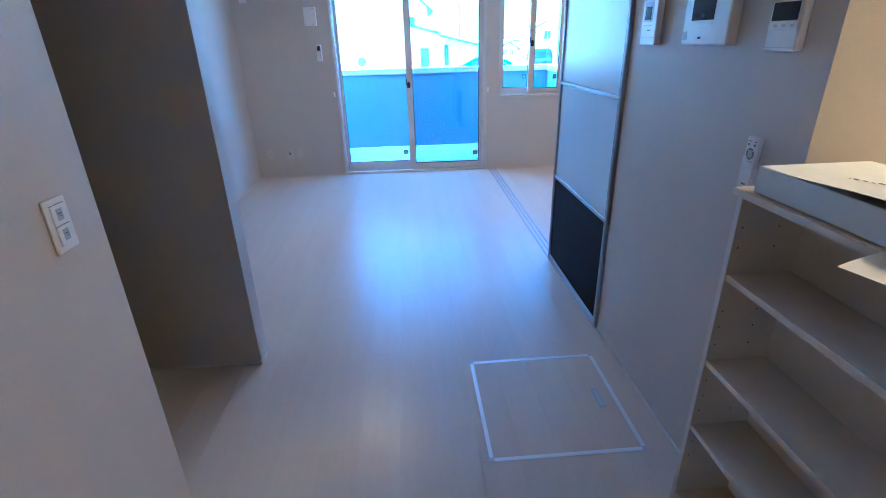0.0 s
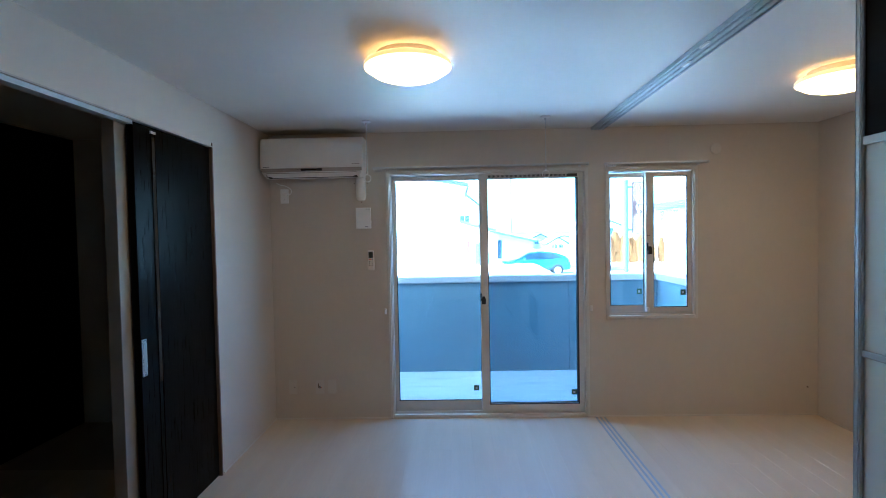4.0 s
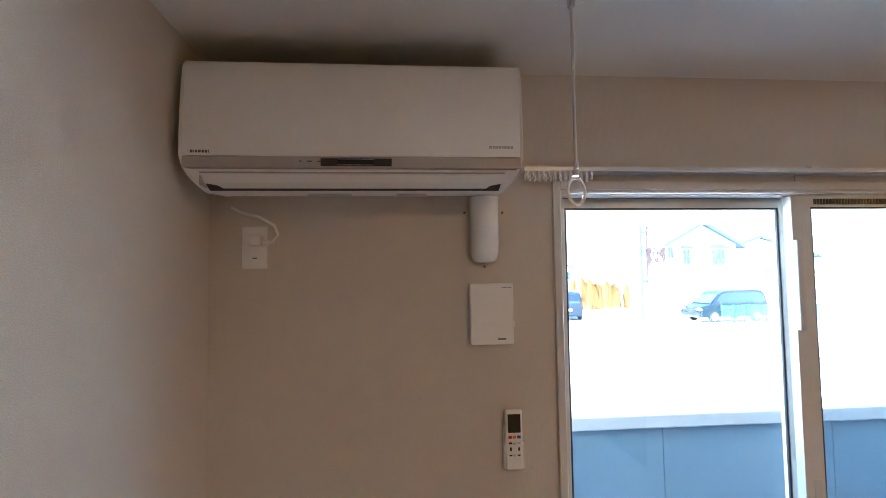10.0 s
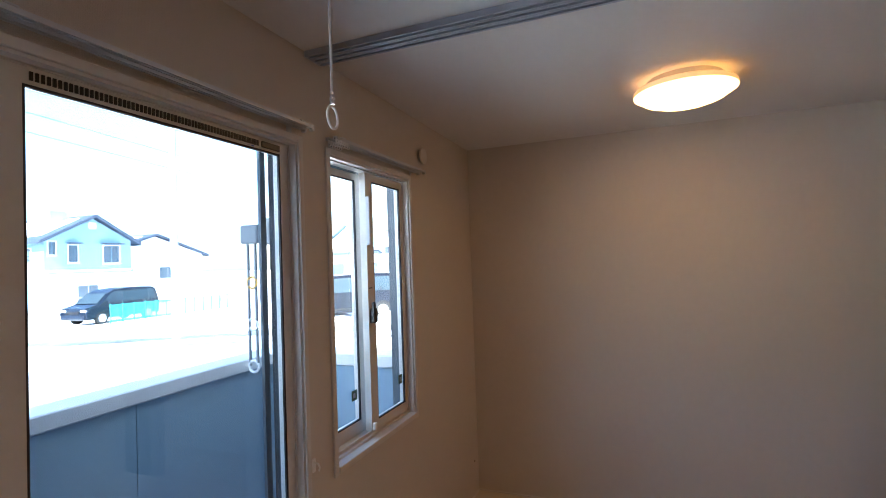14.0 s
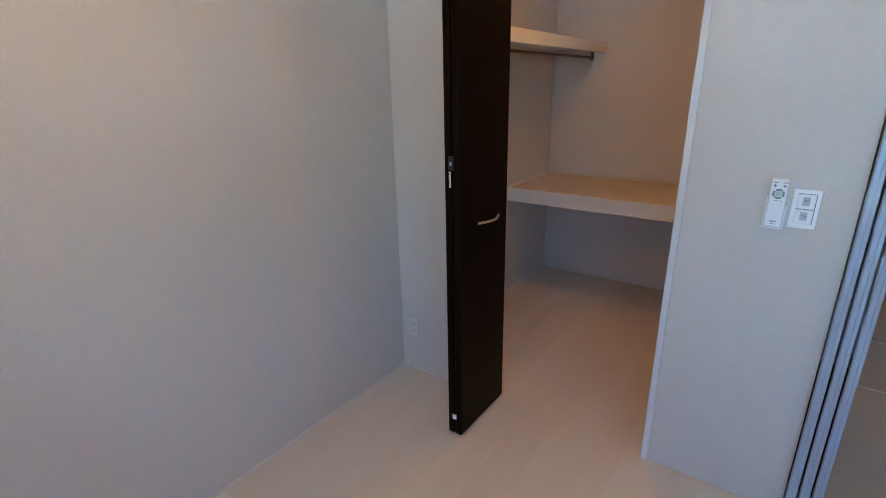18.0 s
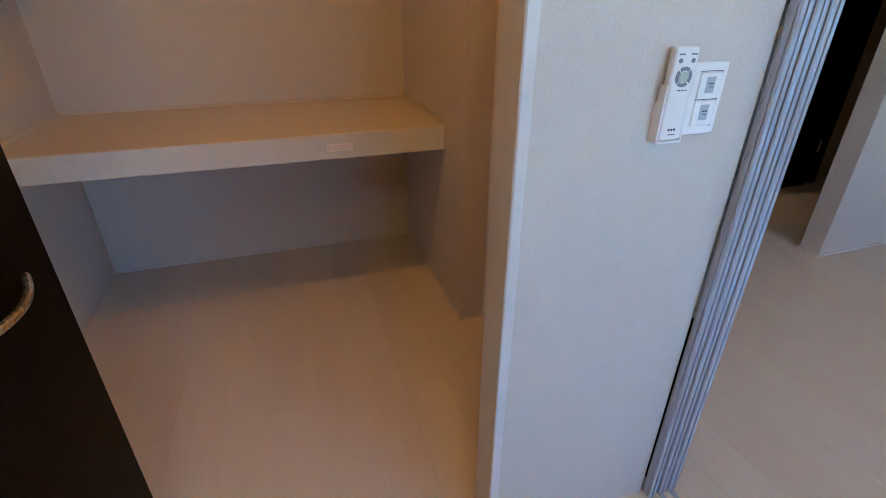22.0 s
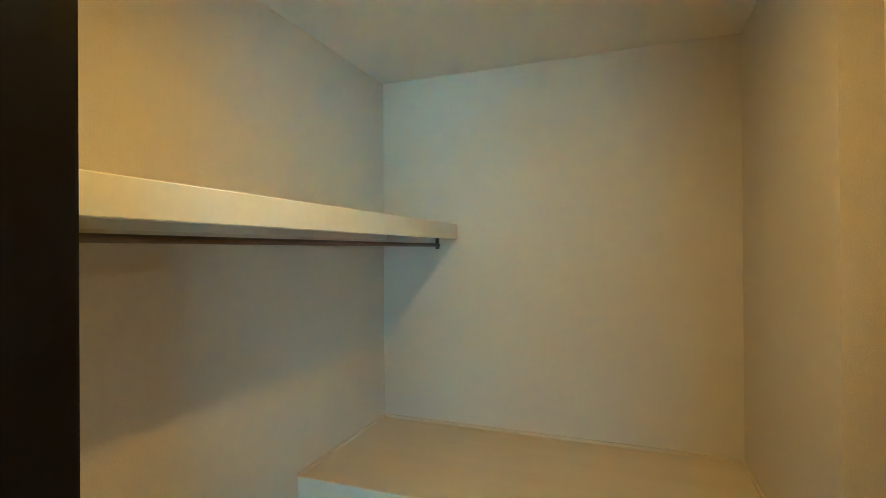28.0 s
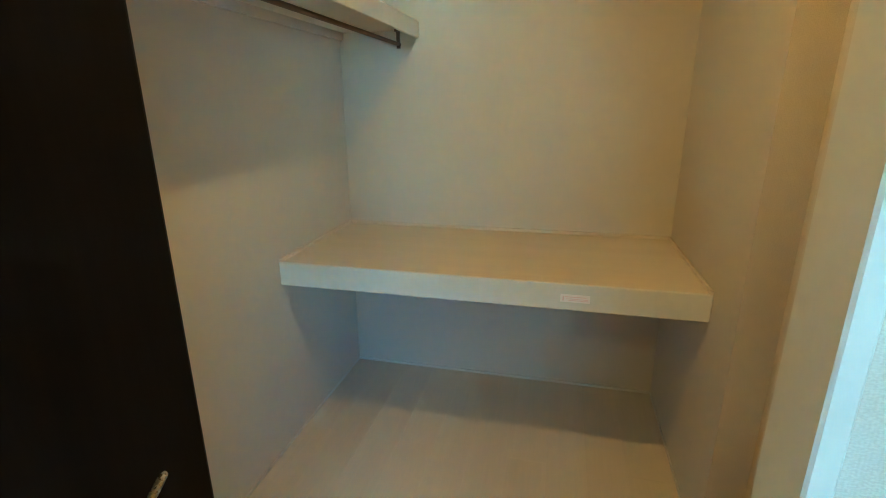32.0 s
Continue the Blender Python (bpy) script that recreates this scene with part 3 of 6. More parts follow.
for sx, sy, sz in ((1.745, 5.968, 1.01), (2.085, 5.911, 1.005)):
    st = part("safety_sticker", cube(sx, sx + 0.042, sy - 0.0005, sy + 0.0005, sz, sz + 0.045), GREENST, win2, "small dark green safety-glass sticker")
    part("emblem", cube(sx + 0.012, sx + 0.029, sy - 0.0015, sy - 0.0006, sz + 0.012, sz + 0.032), NAMEGREY, st)

# ---- curtain rails ----
def curtain_rail(x0, x1, z, runners):
    r = thing("curtain_rail", (x0, NORTH, z), "white double curtain rail with runners above a window", "curtain rail", "curtain rails")
    for y in (5.813, 5.848):
        part("track", boxes((x0, x1, y - 0.008, y + 0.008, z + 0.010, z + 0.013), (x0, x1, y - 0.008, y - 0.005, z + 0.001, z + 0.010), (x0, x1, y + 0.005, y + 0.008, z + 0.001, z + 0.010)), RAILWHITE, r)
        part("end_cap", cube(x1, x1 + 0.012, y - 0.010, y + 0.010, z - 0.006, z + 0.015, 0.003), RAILWHITE, r)
    n = max(2, int((x1 - x0) / 0.6) + 1)
    for k in range(n):
        bx = x0 + 0.05 + k * (x1 - x0 - 0.1) / (n - 1)
        part("bracket", boxes((bx - 0.012, bx + 0.012, 5.804, NORTH, z + 0.013, z + 0.017), (bx - 0.012, bx + 0.012, NORTH - 0.004, NORTH, z - 0.015, z + 0.017)), RAILWHITE, r)
    for y in (5.813, 5.848):
        for k in range(runners):
            bx = x0 + 0.012 + k * 0.0155
            bm = torus(bmesh.new(), (bx, y, z - 0.015), 0.006, 0.0016, "X", 10, 5)
            box(bm, bx - 0.003, bx + 0.003, y - 0.004, y + 0.004, z - 0.009, z + 0.006)
            part("runner", bm, GLOSSWHITE, r)
    return r


curtain_rail(-0.452, 1.300, 2.094, 13)
curtain_rail(1.445, 2.262, 2.090, 6)

# ---- west sliding door ----
sd = thing("door_1", (WEST, 4.1, 0), "black-stained sliding door half open with a mirror slit", "sliding door", kind=STR)
part("head_frame", boxes((WEST - 0.12, WEST + 0.004, D[0], D[1], D[2] - 0.006, D[2])), TAUPE, sd, "thin grey-brown head trim")
part("side_frame", boxes((WEST - 0.06, WEST + 0.004, D[1] - 0.012, D[1], 0, D[2] + 0.022)), BROWNTRIM, sd, "thin brown door edge trim")
part("side_frame", boxes((WEST - 0.12, WEST + 0.004, D[0], D[0] + 0.02, 0, D[2] - 0.012)), BLACKWOOD, sd)
part("jamb_post", cube(WEST - 0.12, WEST - 0.056, 4.105, 4.198, 0, D[2] - 0.012, 0.002), POSTGREY, sd, "grey-brown door post")
part("door_track", boxes((WEST - 0.050, WEST - 0.012, D[0] + 0.02, 4.175, D[2] - 0.026, D[2] - 0.006)), ALU, sd, "silver overhead door track")
leaf = part("door_leaf", cube(WEST - 0.048, WEST - 0.014, 4.177, D[1] - 0.014, 0.006, D[2] - 0.010, 0.002), BLACKWOOD, sd, "black-stained wood-grain leaf")
part("glass_slit", cube(WEST - 0.0135, WEST - 0.0115, 4.319, 4.346, 0.80, 2.08), SLIT, leaf, "narrow reflecting glass strip")
part("slit_edge", boxes((WEST - 0.0138, WEST - 0.010, 4.346, 4.356, 0.02, 2.10), (WEST - 0.0138, WEST - 0.010, 4.313, 4.319, 0.02, 2.10)), BLACKWOOD, leaf)
hp = part("pull_plate", cube(WEST - 0.0138, WEST - 0.010, 4.183, 4.221, 0.864, 1.050, 0.0015), STEEL, leaf, "satin steel recessed pull")
part("pull_recess", prism([(4.202 + 0.010 * math.cos(a), (1.018 if math.sin(a) >= 0 else 0.896) + 0.010 * math.sin(a)) for a in [2 * math.pi * k / 20 for k in range(20)]], "X", WEST - 0.0102, WEST - 0.009), NAMEGREY, hp, "rounded grey finger recess")
part("top_clip", cube(WEST - 0.014, WEST - 0.008, 4.31, 4.35, 2.095, 2.108), WHITE, leaf)

# ---- hall door, standing open ----
hd = thing("door_2", (-1.30, 1.49, 0), "dark brown hinged door standing open in the hall", "door", kind=STR)
hl = part("door_leaf", cube(-1.31, -0.565, 1.470, 1.505, 0.008, 2.04, 0.002), BROWNDOOR, hd, "dark brown wood-grain leaf")
hx = -0.63
rose = part("rose", cyl(bmesh.new(), (hx, 1.505, 0.935), 0.024, 0.010, "Y", 24), STEEL, hl, "round satin rose")
part("lever_handle", tube([(hx, 1.51, 0.935), (hx, 1.548, 0.935), (hx - 0.02, 1.556, 0.935), (hx - 0.12, 1.556, 0.937)], 0.008, 10), STEEL, rose, "satin lever handle", True)
part("latch_plate", cube(-0.566, -0.5635, 1.476, 1.499, 0.86, 1.01), STEEL, hl, "steel latch plate")
part("latch_bolt", cube(-0.5635, -0.553, 1.481, 1.494, 0.925, 0.945, 0.002), STEEL, hl)
part("floor_stop", cube(-0.62, -0.575, 1.480, 1.50, 0.0, 0.020, 0.003), BLACKPL, hl, "small black door stop")
part("hinge", boxes((-1.335, -1.31, 1.475, 1.50, 0.25, 0.34), (-1.335, -1.31, 1.475, 1.50, 1.70, 1.79)), STEEL, hd)
part("door_frame", boxes((-1.46, -1.34, 1.44, 1.465, 0, 2.06), (-1.46, -1.34, 2.165, 2.19, 0, 2.06), (-1.46, -1.34, 1.465, 2.165, 2.035, 2.06)), BROWNDOOR, hd)

# ---- sliding panels between the rooms ----
def sliding_panel(x):
    p = thing("sliding_panel", (x, 2.34, 0), "floor-to-ceiling sliding panel with frosted panes and black wood", "sliding panel", "stacked sliding panels")
    x0, x1, y0, y1 = x - 0.0135, x + 0.0135, 2.342, 3.244
    for a, b in ((y0, y0 + 0.026), (y1 - 0.026, y1)):
        m = (a + b) / 2
        edge = [(x0 + 0.003, a), (x1 - 0.003, a), (x1, a + 0.003)]
        for g in (m - 0.007, m + 0.007):
            edge += [(x1, g - 0.002), (x1 - 0.002, g - 0.002), (x1 - 0.002, g + 0.002), (x1, g + 0.002)]
        edge += [(x1, b - 0.003), (x1 - 0.003, b), (x + 0.0025, b), (x + 0.0025, b - 0.004), (x - 0.0025, b - 0.004), (x - 0.0025, b), (x0 + 0.003, b), (x0, b - 0.003)]
        for g in (m + 0.007, m - 0.007):
            edge += [(x0, g + 0.002), (x0 + 0.002, g + 0.002), (x0 + 0.002, g - 0.002), (x0, g - 0.002)]
        edge += [(x0, a + 0.003)]
        bm = prism(edge, "Z", 0.008, 2.362)
        part("stile", bm, ALU, p, "aluminium edge profile")
    for z0, z1 in ((0.010, 0.050), (0.598, 0.620), (1.180, 1.200), (1.768, 1.792), (2.335, 2.360)):
        part("rail", cube(x0 + 0.002, x1 - 0.002, y0 + 0.026, y1 - 0.026, z0, z1, 0.002), ALU, p, "aluminium cross rail")
    for z0, z1 in ((0.620, 1.180), (1.200, 1.768)):
        part("pane", cube(x - 0.003, x + 0.003, y0 + 0.024, y1 - 0.024, z0 - 0.002, z1 + 0.002), FROST, p, "milky frosted pane")
    for z0, z1 in ((0.050, 0.598), (1.792, 2.335)):
        part("wood_panel", cube(x - 0.004, x + 0.004, y0 + 0.024, y1 - 0.024, z0 - 0.002, z1 + 0.002), BLACKPANEL, p, "black oak-grain infill")
    return p


for px in (1.364, 1.398, 1.432):
    sliding_panel(px)

RAIL_X = (1.364, 1.398, 1.432)
top_rail = thing("ceiling_rail", (1.398, 4.1, CEIL_Z), "three-channel aluminium rail on the ceiling", "ceiling rail")
for rx in RAIL_X:
    section = [(rx - 0.016, 2.379), (rx - 0.007, 2.379), (rx - 0.007, 2.382), (rx - 0.012, 2.382), (rx - 0.012, 2.392), (rx + 0.012, 2.392), (rx + 0.012, 2.382), (rx + 0.007, 2.382), (rx + 0.007, 2.379), (rx + 0.016, 2.379), (rx + 0.016, CEIL_Z), (rx - 0.016, CEIL_Z)]
    part("channel", prism(section, "Y", 2.335, NORTH - 0.003), ALU, top_rail, "aluminium rail channel")
part("end_cap", boxes((1.346, 1.450, NORTH - 0.0025, NORTH - 0.0005, 2.377, CEIL_Z)), GREYPL, top_rail)
for rx, ry in ((1.364, 4.05), (1.398, 4.30)):
    part("stopper", cube(rx - 0.009, rx + 0.009, ry, ry + 0.07, 2.374, 2.381, 0.002), WHITE, top_rail, "white rail stopper")

floor_rail = thing("floor_rail", (1.398, 4.1, 0), "three thin metal rails let into the floor", "floor rail")
part("bed", boxes((1.346, 1.450, 2.335, NORTH - 0.008, -0.012, -0.0005)), FLOOR, floor_rail)
for rx in RAIL_X:
    part("rail_strip", boxes((rx - 0.0065, rx - 0.002, 2.335, NORTH - 0.008, -0.0005, 0.003), (rx + 0.002, rx + 0.0065, 2.335, NORTH - 0.008, -0.0005, 0.003), (rx - 0.002, rx + 0.002, 2.335, NORTH - 0.008, -0.0005, 0.0005)), ALU, floor_rail)

# ---- ceiling lamps ----
def ceiling_lamp(x, y, r, label, glow):
    lamp = thing("ceiling_lamp", (x, y, CEIL_Z), label, "ceiling lamp", "ceiling lamps")
    part("base", cyl(bmesh.new(), (x, y, CEIL_Z - 0.038), r * 0.74, 0.038, "Z", 40), LAMPBASE, lamp)
    prof = [(r * 0.80, -0.036), (r * 0.97, -0.038), (r, -0.046), (r, -0.062), (r * 0.97, -0.066), (r * 0.92, -0.072), (r * 0.80, -0.090), (r * 0.60, -0.105), (r * 0.35, -0.114), (0, -0.117)]
    part("shade", lathe(prof, (x, y, CEIL_Z), 56), glow, lamp, "glowing warm acrylic shade", True)
    return lamp


ceiling_lamp(0.010, 4.165, 0.206, "round warm-lit ceiling lamp in the living room", SHADE)
ceiling_lamp(2.335, 4.545, 0.214, "round warm-lit ceiling lamp in the bedroom", BEDSHADE)
ceiling_lamp(2.35, 0.95, 0.206, "round warm-lit ceiling lamp over the kitchen", KITCHENSHADE)

CLX, CLY = 2.30, 2.735
cl = thing("closet_lamp", (CLX, CLY, CEIL_Z), "small warm-lit bulb in a white ceiling holder", "ceiling lamp", "ceiling lamps")
part("base", lathe([(0.048, 0.0), (0.048, -0.012), (0.040, -0.020), (0.021, -0.024), (0.021, -0.040), (0, -0.040)], (CLX, CLY, CEIL_Z), 32), WHITE, cl, "", True)
part("bulb", lathe([(0.013, -0.040), (0.018, -0.048), (0.028, -0.062), (0.031, -0.076), (0.028, -0.090), (0.018, -0.101), (0, -0.106)], (CLX, CLY, CEIL_Z), 32), BULB, cl, "glowing warm glass bulb", True)

closet_light = bpy.data.lights.new("closet_light", "AREA")
closet_light.shape, closet_light.size = "DISK", 0.05
closet_light.energy, closet_light.color = 0.48, (1.0, 0.37, 0.06)
new("closet_light", closet_light).location = (CLX, CLY, CEIL_Z - 0.110)

# ---- laundry hangers on the ceiling ----
def turned(bm, centre, degrees):
    bmesh.ops.rotate(bm, verts=bm.verts, cent=centre, matrix=Matrix.Rotation(radians(degrees), 3, "Z"))
    return bm


def pole_hanger(x, y, turn):
    h = thing("laundry_pole_hanger", (x, y, CEIL_Z), "white ceiling rod with a ring for a laundry pole", "pole hanger", "laundry pole hangers")
    part("base", lathe([(0.037, 0.0), (0.037, -0.006), (0.030, -0.010), (0.018, -0.012), (0, -0.012)], (x, y, CEIL_Z), 28), WHITE, h, "", True)
    part("socket", cyl(bmesh.new(), (x, y, CEIL_Z - 0.026), 0.008, 0.016, "Z", 14), STEEL, h)
    part("rod", cyl(bmesh.new(), (x, y, 2.035), 0.0036, 0.341, "Z", 12), GREYPL, h)
    part("collar", cyl(bmesh.new(), (x, y, 2.008), 0.0068, 0.030, "Z", 14, 0.0055), STEEL, h)
    part("ring", turned(torus(bmesh.new(), (x, y, 1.976), 0.027, 0.0034, "Y", 30, 8), (x, y, 0), turn), WHITE, h, "", True)


pole_hanger(-0.430, 5.460, 30)
pole_hanger(0.897, 5.448, 8)

# ---- air conditioner and what hangs beside it ----
def strokes(x, y, z, widths, h, gap, axis="X"):
    """A row of small printed bars in place of writing too small to read or a maker's mark."""
    bm = bmesh.new()
    for w in widths:
        if axis == "X":
            box(bm, x, x + w, y - 0.0004, y, z, z + h)
        else:
            box(bm, y - 0.0004, y, x, x + w, z, z + h)
        x += w + gap
    return bm


ac = thing("air_conditioner", (-0.90, NORTH, 2.0), "white wall-mounted air conditioner with a taupe band", "air conditioner")
AX0, AX1 = -1.309, -0.497
body_profile = [(NORTH, 2.332), (5.676, 2.332), (5.658, 2.326), (5.647, 2.312), (5.640, 2.270), (5.634, 2.200), (5.631, 2.140), (5.630, 2.090), (5.640, 2.090), (5.640, 2.060), (5.634, 2.058), (5.640, 2.048), (5.660, 2.033), (5.695, 2.018), (5.715, 2.017), (5.74, 2.020), (NORTH, 2.034)]


def rounded_ends(bm):
    """Draws the lower and topmost corners of the casing in, towards its middle."""
    mid = (AX0 + AX1) / 2
    for v in bm.verts:
        low, top = max(0.0, (2.100 - v.co.z) / 0.092), max(0.0, (v.co.z - 2.318) / 0.015)
        v.co.x -= math.copysign(0.040 * low ** 1.7 + 0.006 * top ** 2, v.co.x - mid)
    return bm


part("body", rounded_ends(prism(body_profile, "X", AX0 + 0.006, AX1 - 0.006)), WHITE, ac, "", True)
end_profile = [(NORTH, 2.3325), (5.676, 2.3325), (5.657, 2.3265), (5.646, 2.312), (5.6385, 2.270), (5.6325, 2.200), (5.6295, 2.140), (5.6285, 2.090), (5.6295, 2.070), (5.632, 2.058), (5.638, 2.046), (5.647, 2.038), (5.659, 2.032), (5.676, 2.0235), (5.695, 2.0165), (5.715, 2.0155), (5.74, 2.0185), (NORTH, 2.0325)]
part("end_cap", rounded_ends(prism(end_profile, "X", AX0, AX0 + 0.0058)), WHITE, ac)
part("end_cap", rounded_ends(prism(end_profile, "X", AX1 - 0.0058, AX1)), WHITE, ac)
part("air_intake", boxes((AX0 + 0.012, AX1 - 0.012, 5.685, 5.862, 2.3322, 2.3332)), BLACKPL, ac, "dark open air intake on top")
part("band", prism([(5.6395, 2.0885), (5.629, 2.0885), (5.6285, 2.062), (5.6395, 2.0605)], "X", AX0 + 0.008, AX1 - 0.008), TAUPE, ac, "taupe plastic band")
disp = part("display", cube(-0.985, -0.818, 5.6265, 5.6284, 2.0655, 2.084, 0.0005), BLACKPL, ac, "dark display strip")
part("display_window", cube(-0.944, -0.861, 5.6255, 5.6264, 2.069, 2.081), SCREEN, disp)
part("display_edge", boxes((-0.945, -0.860, 5.6258, 5.6264, 2.0812, 2.0822), (-0.945, -0.860, 5.6258, 5.6264, 2.0678, 2.0688)), GREYPL, disp)
part("indicator", strokes(-1.035, 5.6284, 2.0755, [0.006, 0.012, 0.008], 0.003, 0.012), INK, ac)
part("louvre", prism([(5.642, 2.0500), (5.662, 2.0350), (5.682, 2.0260), (5.680, 2.0215), (5.6585, 2.0308), (5.637, 2.0475)], "X", AX0 + 0.050, AX1 - 0.052), WHITE, ac, "white air-flow flap")
part("louvre_gap", prism([(5.6360, 2.0535), (5.6385, 2.0510), (5.6365, 2.0492), (5.6347, 2.0520)], "X", AX0 + 0.045, AX1 - 0.047), TAUPE, ac, "thin slot above the flap")
part("louvre_gap", prism([(5.682, 2.0260), (5.692, 2.0205), (5.690, 2.0175), (5.6805, 2.0218)], "X", AX0 + 0.050, AX1 - 0.052), BLACKPL, ac, "dark slot below the flap")
for lx, q in ((AX0 + 0.050, 1), (AX1 - 0.052, -1)):
    bm = bmesh.new()
    lo = [bm.verts.new(p) for p in ((lx, 5.6600, 2.0294), (lx, 5.6795, 2.0209), (lx + q * 0.034, 5.6795, 2.0209), (lx + q * 0.026, 5.6680, 2.0259))]
    hi = [bm.verts.new(v.co + Vector((0, 0.004, 0.004))) for v in lo]
    bm.faces.new(lo)
    bm.faces.new(hi[::-1])
    for k in range(4):
        bm.faces.new((lo[k], hi[k], hi[(k + 1) % 4], lo[(k + 1) % 4]))
    part("louvre_pivot", bm, BLACKPL, ac)
part("flap_edge", boxes((AX0 + 0.0445, AX0 + 0.0460, 5.638, 5.680, 2.0225, 2.046)), TAUPE, ac)
for q0, q1 in ((0.27, 0.38), (0.50, 0.58)):
    part("bottom_slot", boxes((AX0 + q0, AX0 + q1, 5.75, 5.79, 2.0185, 2.0235)), GREYPL, ac)
part("top_grille", boxes(*[(AX0 + 0.02 + 0.0155 * k, AX0 + 0.0235 + 0.0155 * k, 5.69, 5.85, 2.3332, 2.3352) for k in range(50)]), BRACKETGREY, ac, "dark grille bars")
part("maker_mark", strokes(AX0 + 0.026, 5.6300, 2.0965, [0.006, 0.002, 0.005, 0.006, 0.006, 0.005, 0.002], 0.0065, 0.0018), INK, ac, "small grey mark")
part("model_mark", strokes(AX1 - 0.085, 5.6301, 2.1105, [0.007, 0.005, 0.006, 0.007, 0.004, 0.006, 0.007, 0.006], 0.0065, 0.0016), TAUPE, ac, "small grey lettering bars")

duct = thing("pipe_cover", (-0.559, NORTH, 1.9), "white plastic pipe cover below the air conditioner", "pipe cover")
bm = bmesh.new()
prof = [(-0.6010 + 0.0415 * (1 - math.cos(math.pi * k / 14)), NORTH - 0.002 - 0.062 * math.sin(math.pi * k / 14) ** 0.6) for k in range(15)]
rings = []
for z, sc in ((2.026, 1.0), (1.893, 1.0), (1.872, 0.97), (1.856, 0.89), (1.845, 0.75), (1.840, 0.52), (1.8385, 0.25)):
    rings.append([bm.verts.new((-0.5595 + (x + 0.5595) * (0.2 + 0.8 * sc), NORTH - (NORTH - y) * sc, z)) for x, y in prof])
for a, b in zip(rings, rings[1:]):
    for k in range(14):
        bm.faces.new((a[k], a[k + 1], b[k + 1], b[k]))
bm.faces.new(rings[-1])
bm.faces.new(rings[0][::-1])
part("cover", bm, GLOSSWHITE, duct, "", True)
for sx, sz in ((-0.615, 1.985), (-0.504, 1.985), (-0.559, 1.828)):
    part("screw", cyl(bmesh.new(), (sx, NORTH - 0.004, sz), 0.0035, 0.004, "Y", 10), DARKMETAL, duct)

ctl = thing("wall_box", (-0.543, NORTH, 1.7), "flat white junction box on the wall", "wall box")
part("cover", cube(-0.605, -0.481, NORTH - 0.026, NORTH, 1.607, 1.780, 0.003, 2), WHITE, ctl)
part("side_tab", cube(-0.481, -0.477, NORTH - 0.018, NORTH - 0.006, 1.655, 1.672), WHITE, ctl)
part("mark", strokes(-0.528, NORTH - 0.026, 1.620, [0.008, 0.007, 0.006], 0.005, 0.001), INK, ctl)
part("mark", strokes(-0.515, NORTH - 0.026, 1.766, [0.004, 0.005, 0.004, 0.005], 0.0035, 0.003), INK, ctl)

rem = thing("air_conditioner_remote", (-0.488, NORTH, 1.34), "white air conditioner remote in a wall holder", "remote control")
part("holder", boxes((-0.514, -0.462, NORTH - 0.008, NORTH, 1.262, 1.375), (-0.516, -0.512, NORTH - 0.024, NORTH - 0.008, 1.262, 1.330), (-0.464, -0.46, NORTH - 0.024, NORTH - 0.008, 1.262, 1.330)), WHITE, rem)
part("case", cube(-0.512, -0.464, NORTH - 0.028, NORTH - 0.009, 1.258, 1.424, 0.005, 2), WHITE, rem)
part("screen", cube(-0.506, -0.47, NORTH - 0.0295, NORTH - 0.0275, 1.362, 1.413, 0.0005), LCD, rem, "grey LCD screen")
for bx, bz, w, hgt, mt in ((-0.505, 1.346, 0.010, 0.008, RED), (-0.493, 1.346, 0.010, 0.008, ORANGE), (-0.48, 1.346, 0.010, 0.008, BLUE), (-0.504, 1.331, 0.009, 0.005, BLACKPL), (-0.493, 1.329, 0.010, 0.007, GREYPL), (-0.48, 1.331, 0.009, 0.005, GREYPL),
                           (-0.501, 1.312, 0.005, 0.010, BLACKPL), (-0.478, 1.312, 0.005, 0.010, BLACKPL), (-0.503, 1.298, 0.008, 0.004, BLACKPL), (-0.492, 1.297, 0.008, 0.006, GREYPL), (-0.48, 1.298, 0.008, 0.004, BLACKPL)):
    part("button", cube(bx, bx + w, NORTH - 0.0300, NORTH - 0.0275, bz, bz + hgt, 0.0008), mt, rem)

plug = thing("wall_socket", (-1.205, NORTH, 1.89), "white wall socket with the air conditioner's plug and cable", "socket")
part("plate", cube(-1.240, -1.170, NORTH - 0.007, NORTH, 1.830, 1.948, 0.003, 2), WHITE, plug)
part("plug_body", cube(-1.214, -1.180, NORTH - 0.036, NORTH - 0.007, 1.892, 1.922, 0.006, 2), WHITE, plug, "", True)
part("plug_neck", tube([(-1.184, 5.850, 1.903), (-1.172, 5.848, 1.900), (-1.160, 5.847, 1.901)], 0.0075, 10), WHITE, plug, "", True)
part("slot", boxes((-1.211, -1.199, NORTH - 0.0078, NORTH - 0.006, 1.858, 1.861)), BLACKPL, plug)
part("cable", tube([(-1.168, 5.848, 1.900), (-1.150, 5.847, 1.904), (-1.138, 5.850, 1.922), (-1.150, 5.858, 1.950), (-1.195, 5.862, 1.975), (-1.240, 5.863, 1.985), (-1.268, 5.862, 2.002)], 0.0042), WHITE, plug, "", True)


def wall_plate(name, label, x, z, w=0.070, hgt=0.118, marks=()):
    t = thing(name, (x, NORTH, z), label, "socket")
    part("plate", cube(x - w / 2, x + w / 2, NORTH - 0.006, NORTH, z - hgt / 2, z + hgt / 2, 0.003, 2), PLATE, t)
    for mx, mz, mw, mh, mt in marks:
        part("jack", cube(x + mx, x + mx + mw, NORTH - 0.0075, NORTH - 0.005, z + mz, z + mz + mh), mt, t)


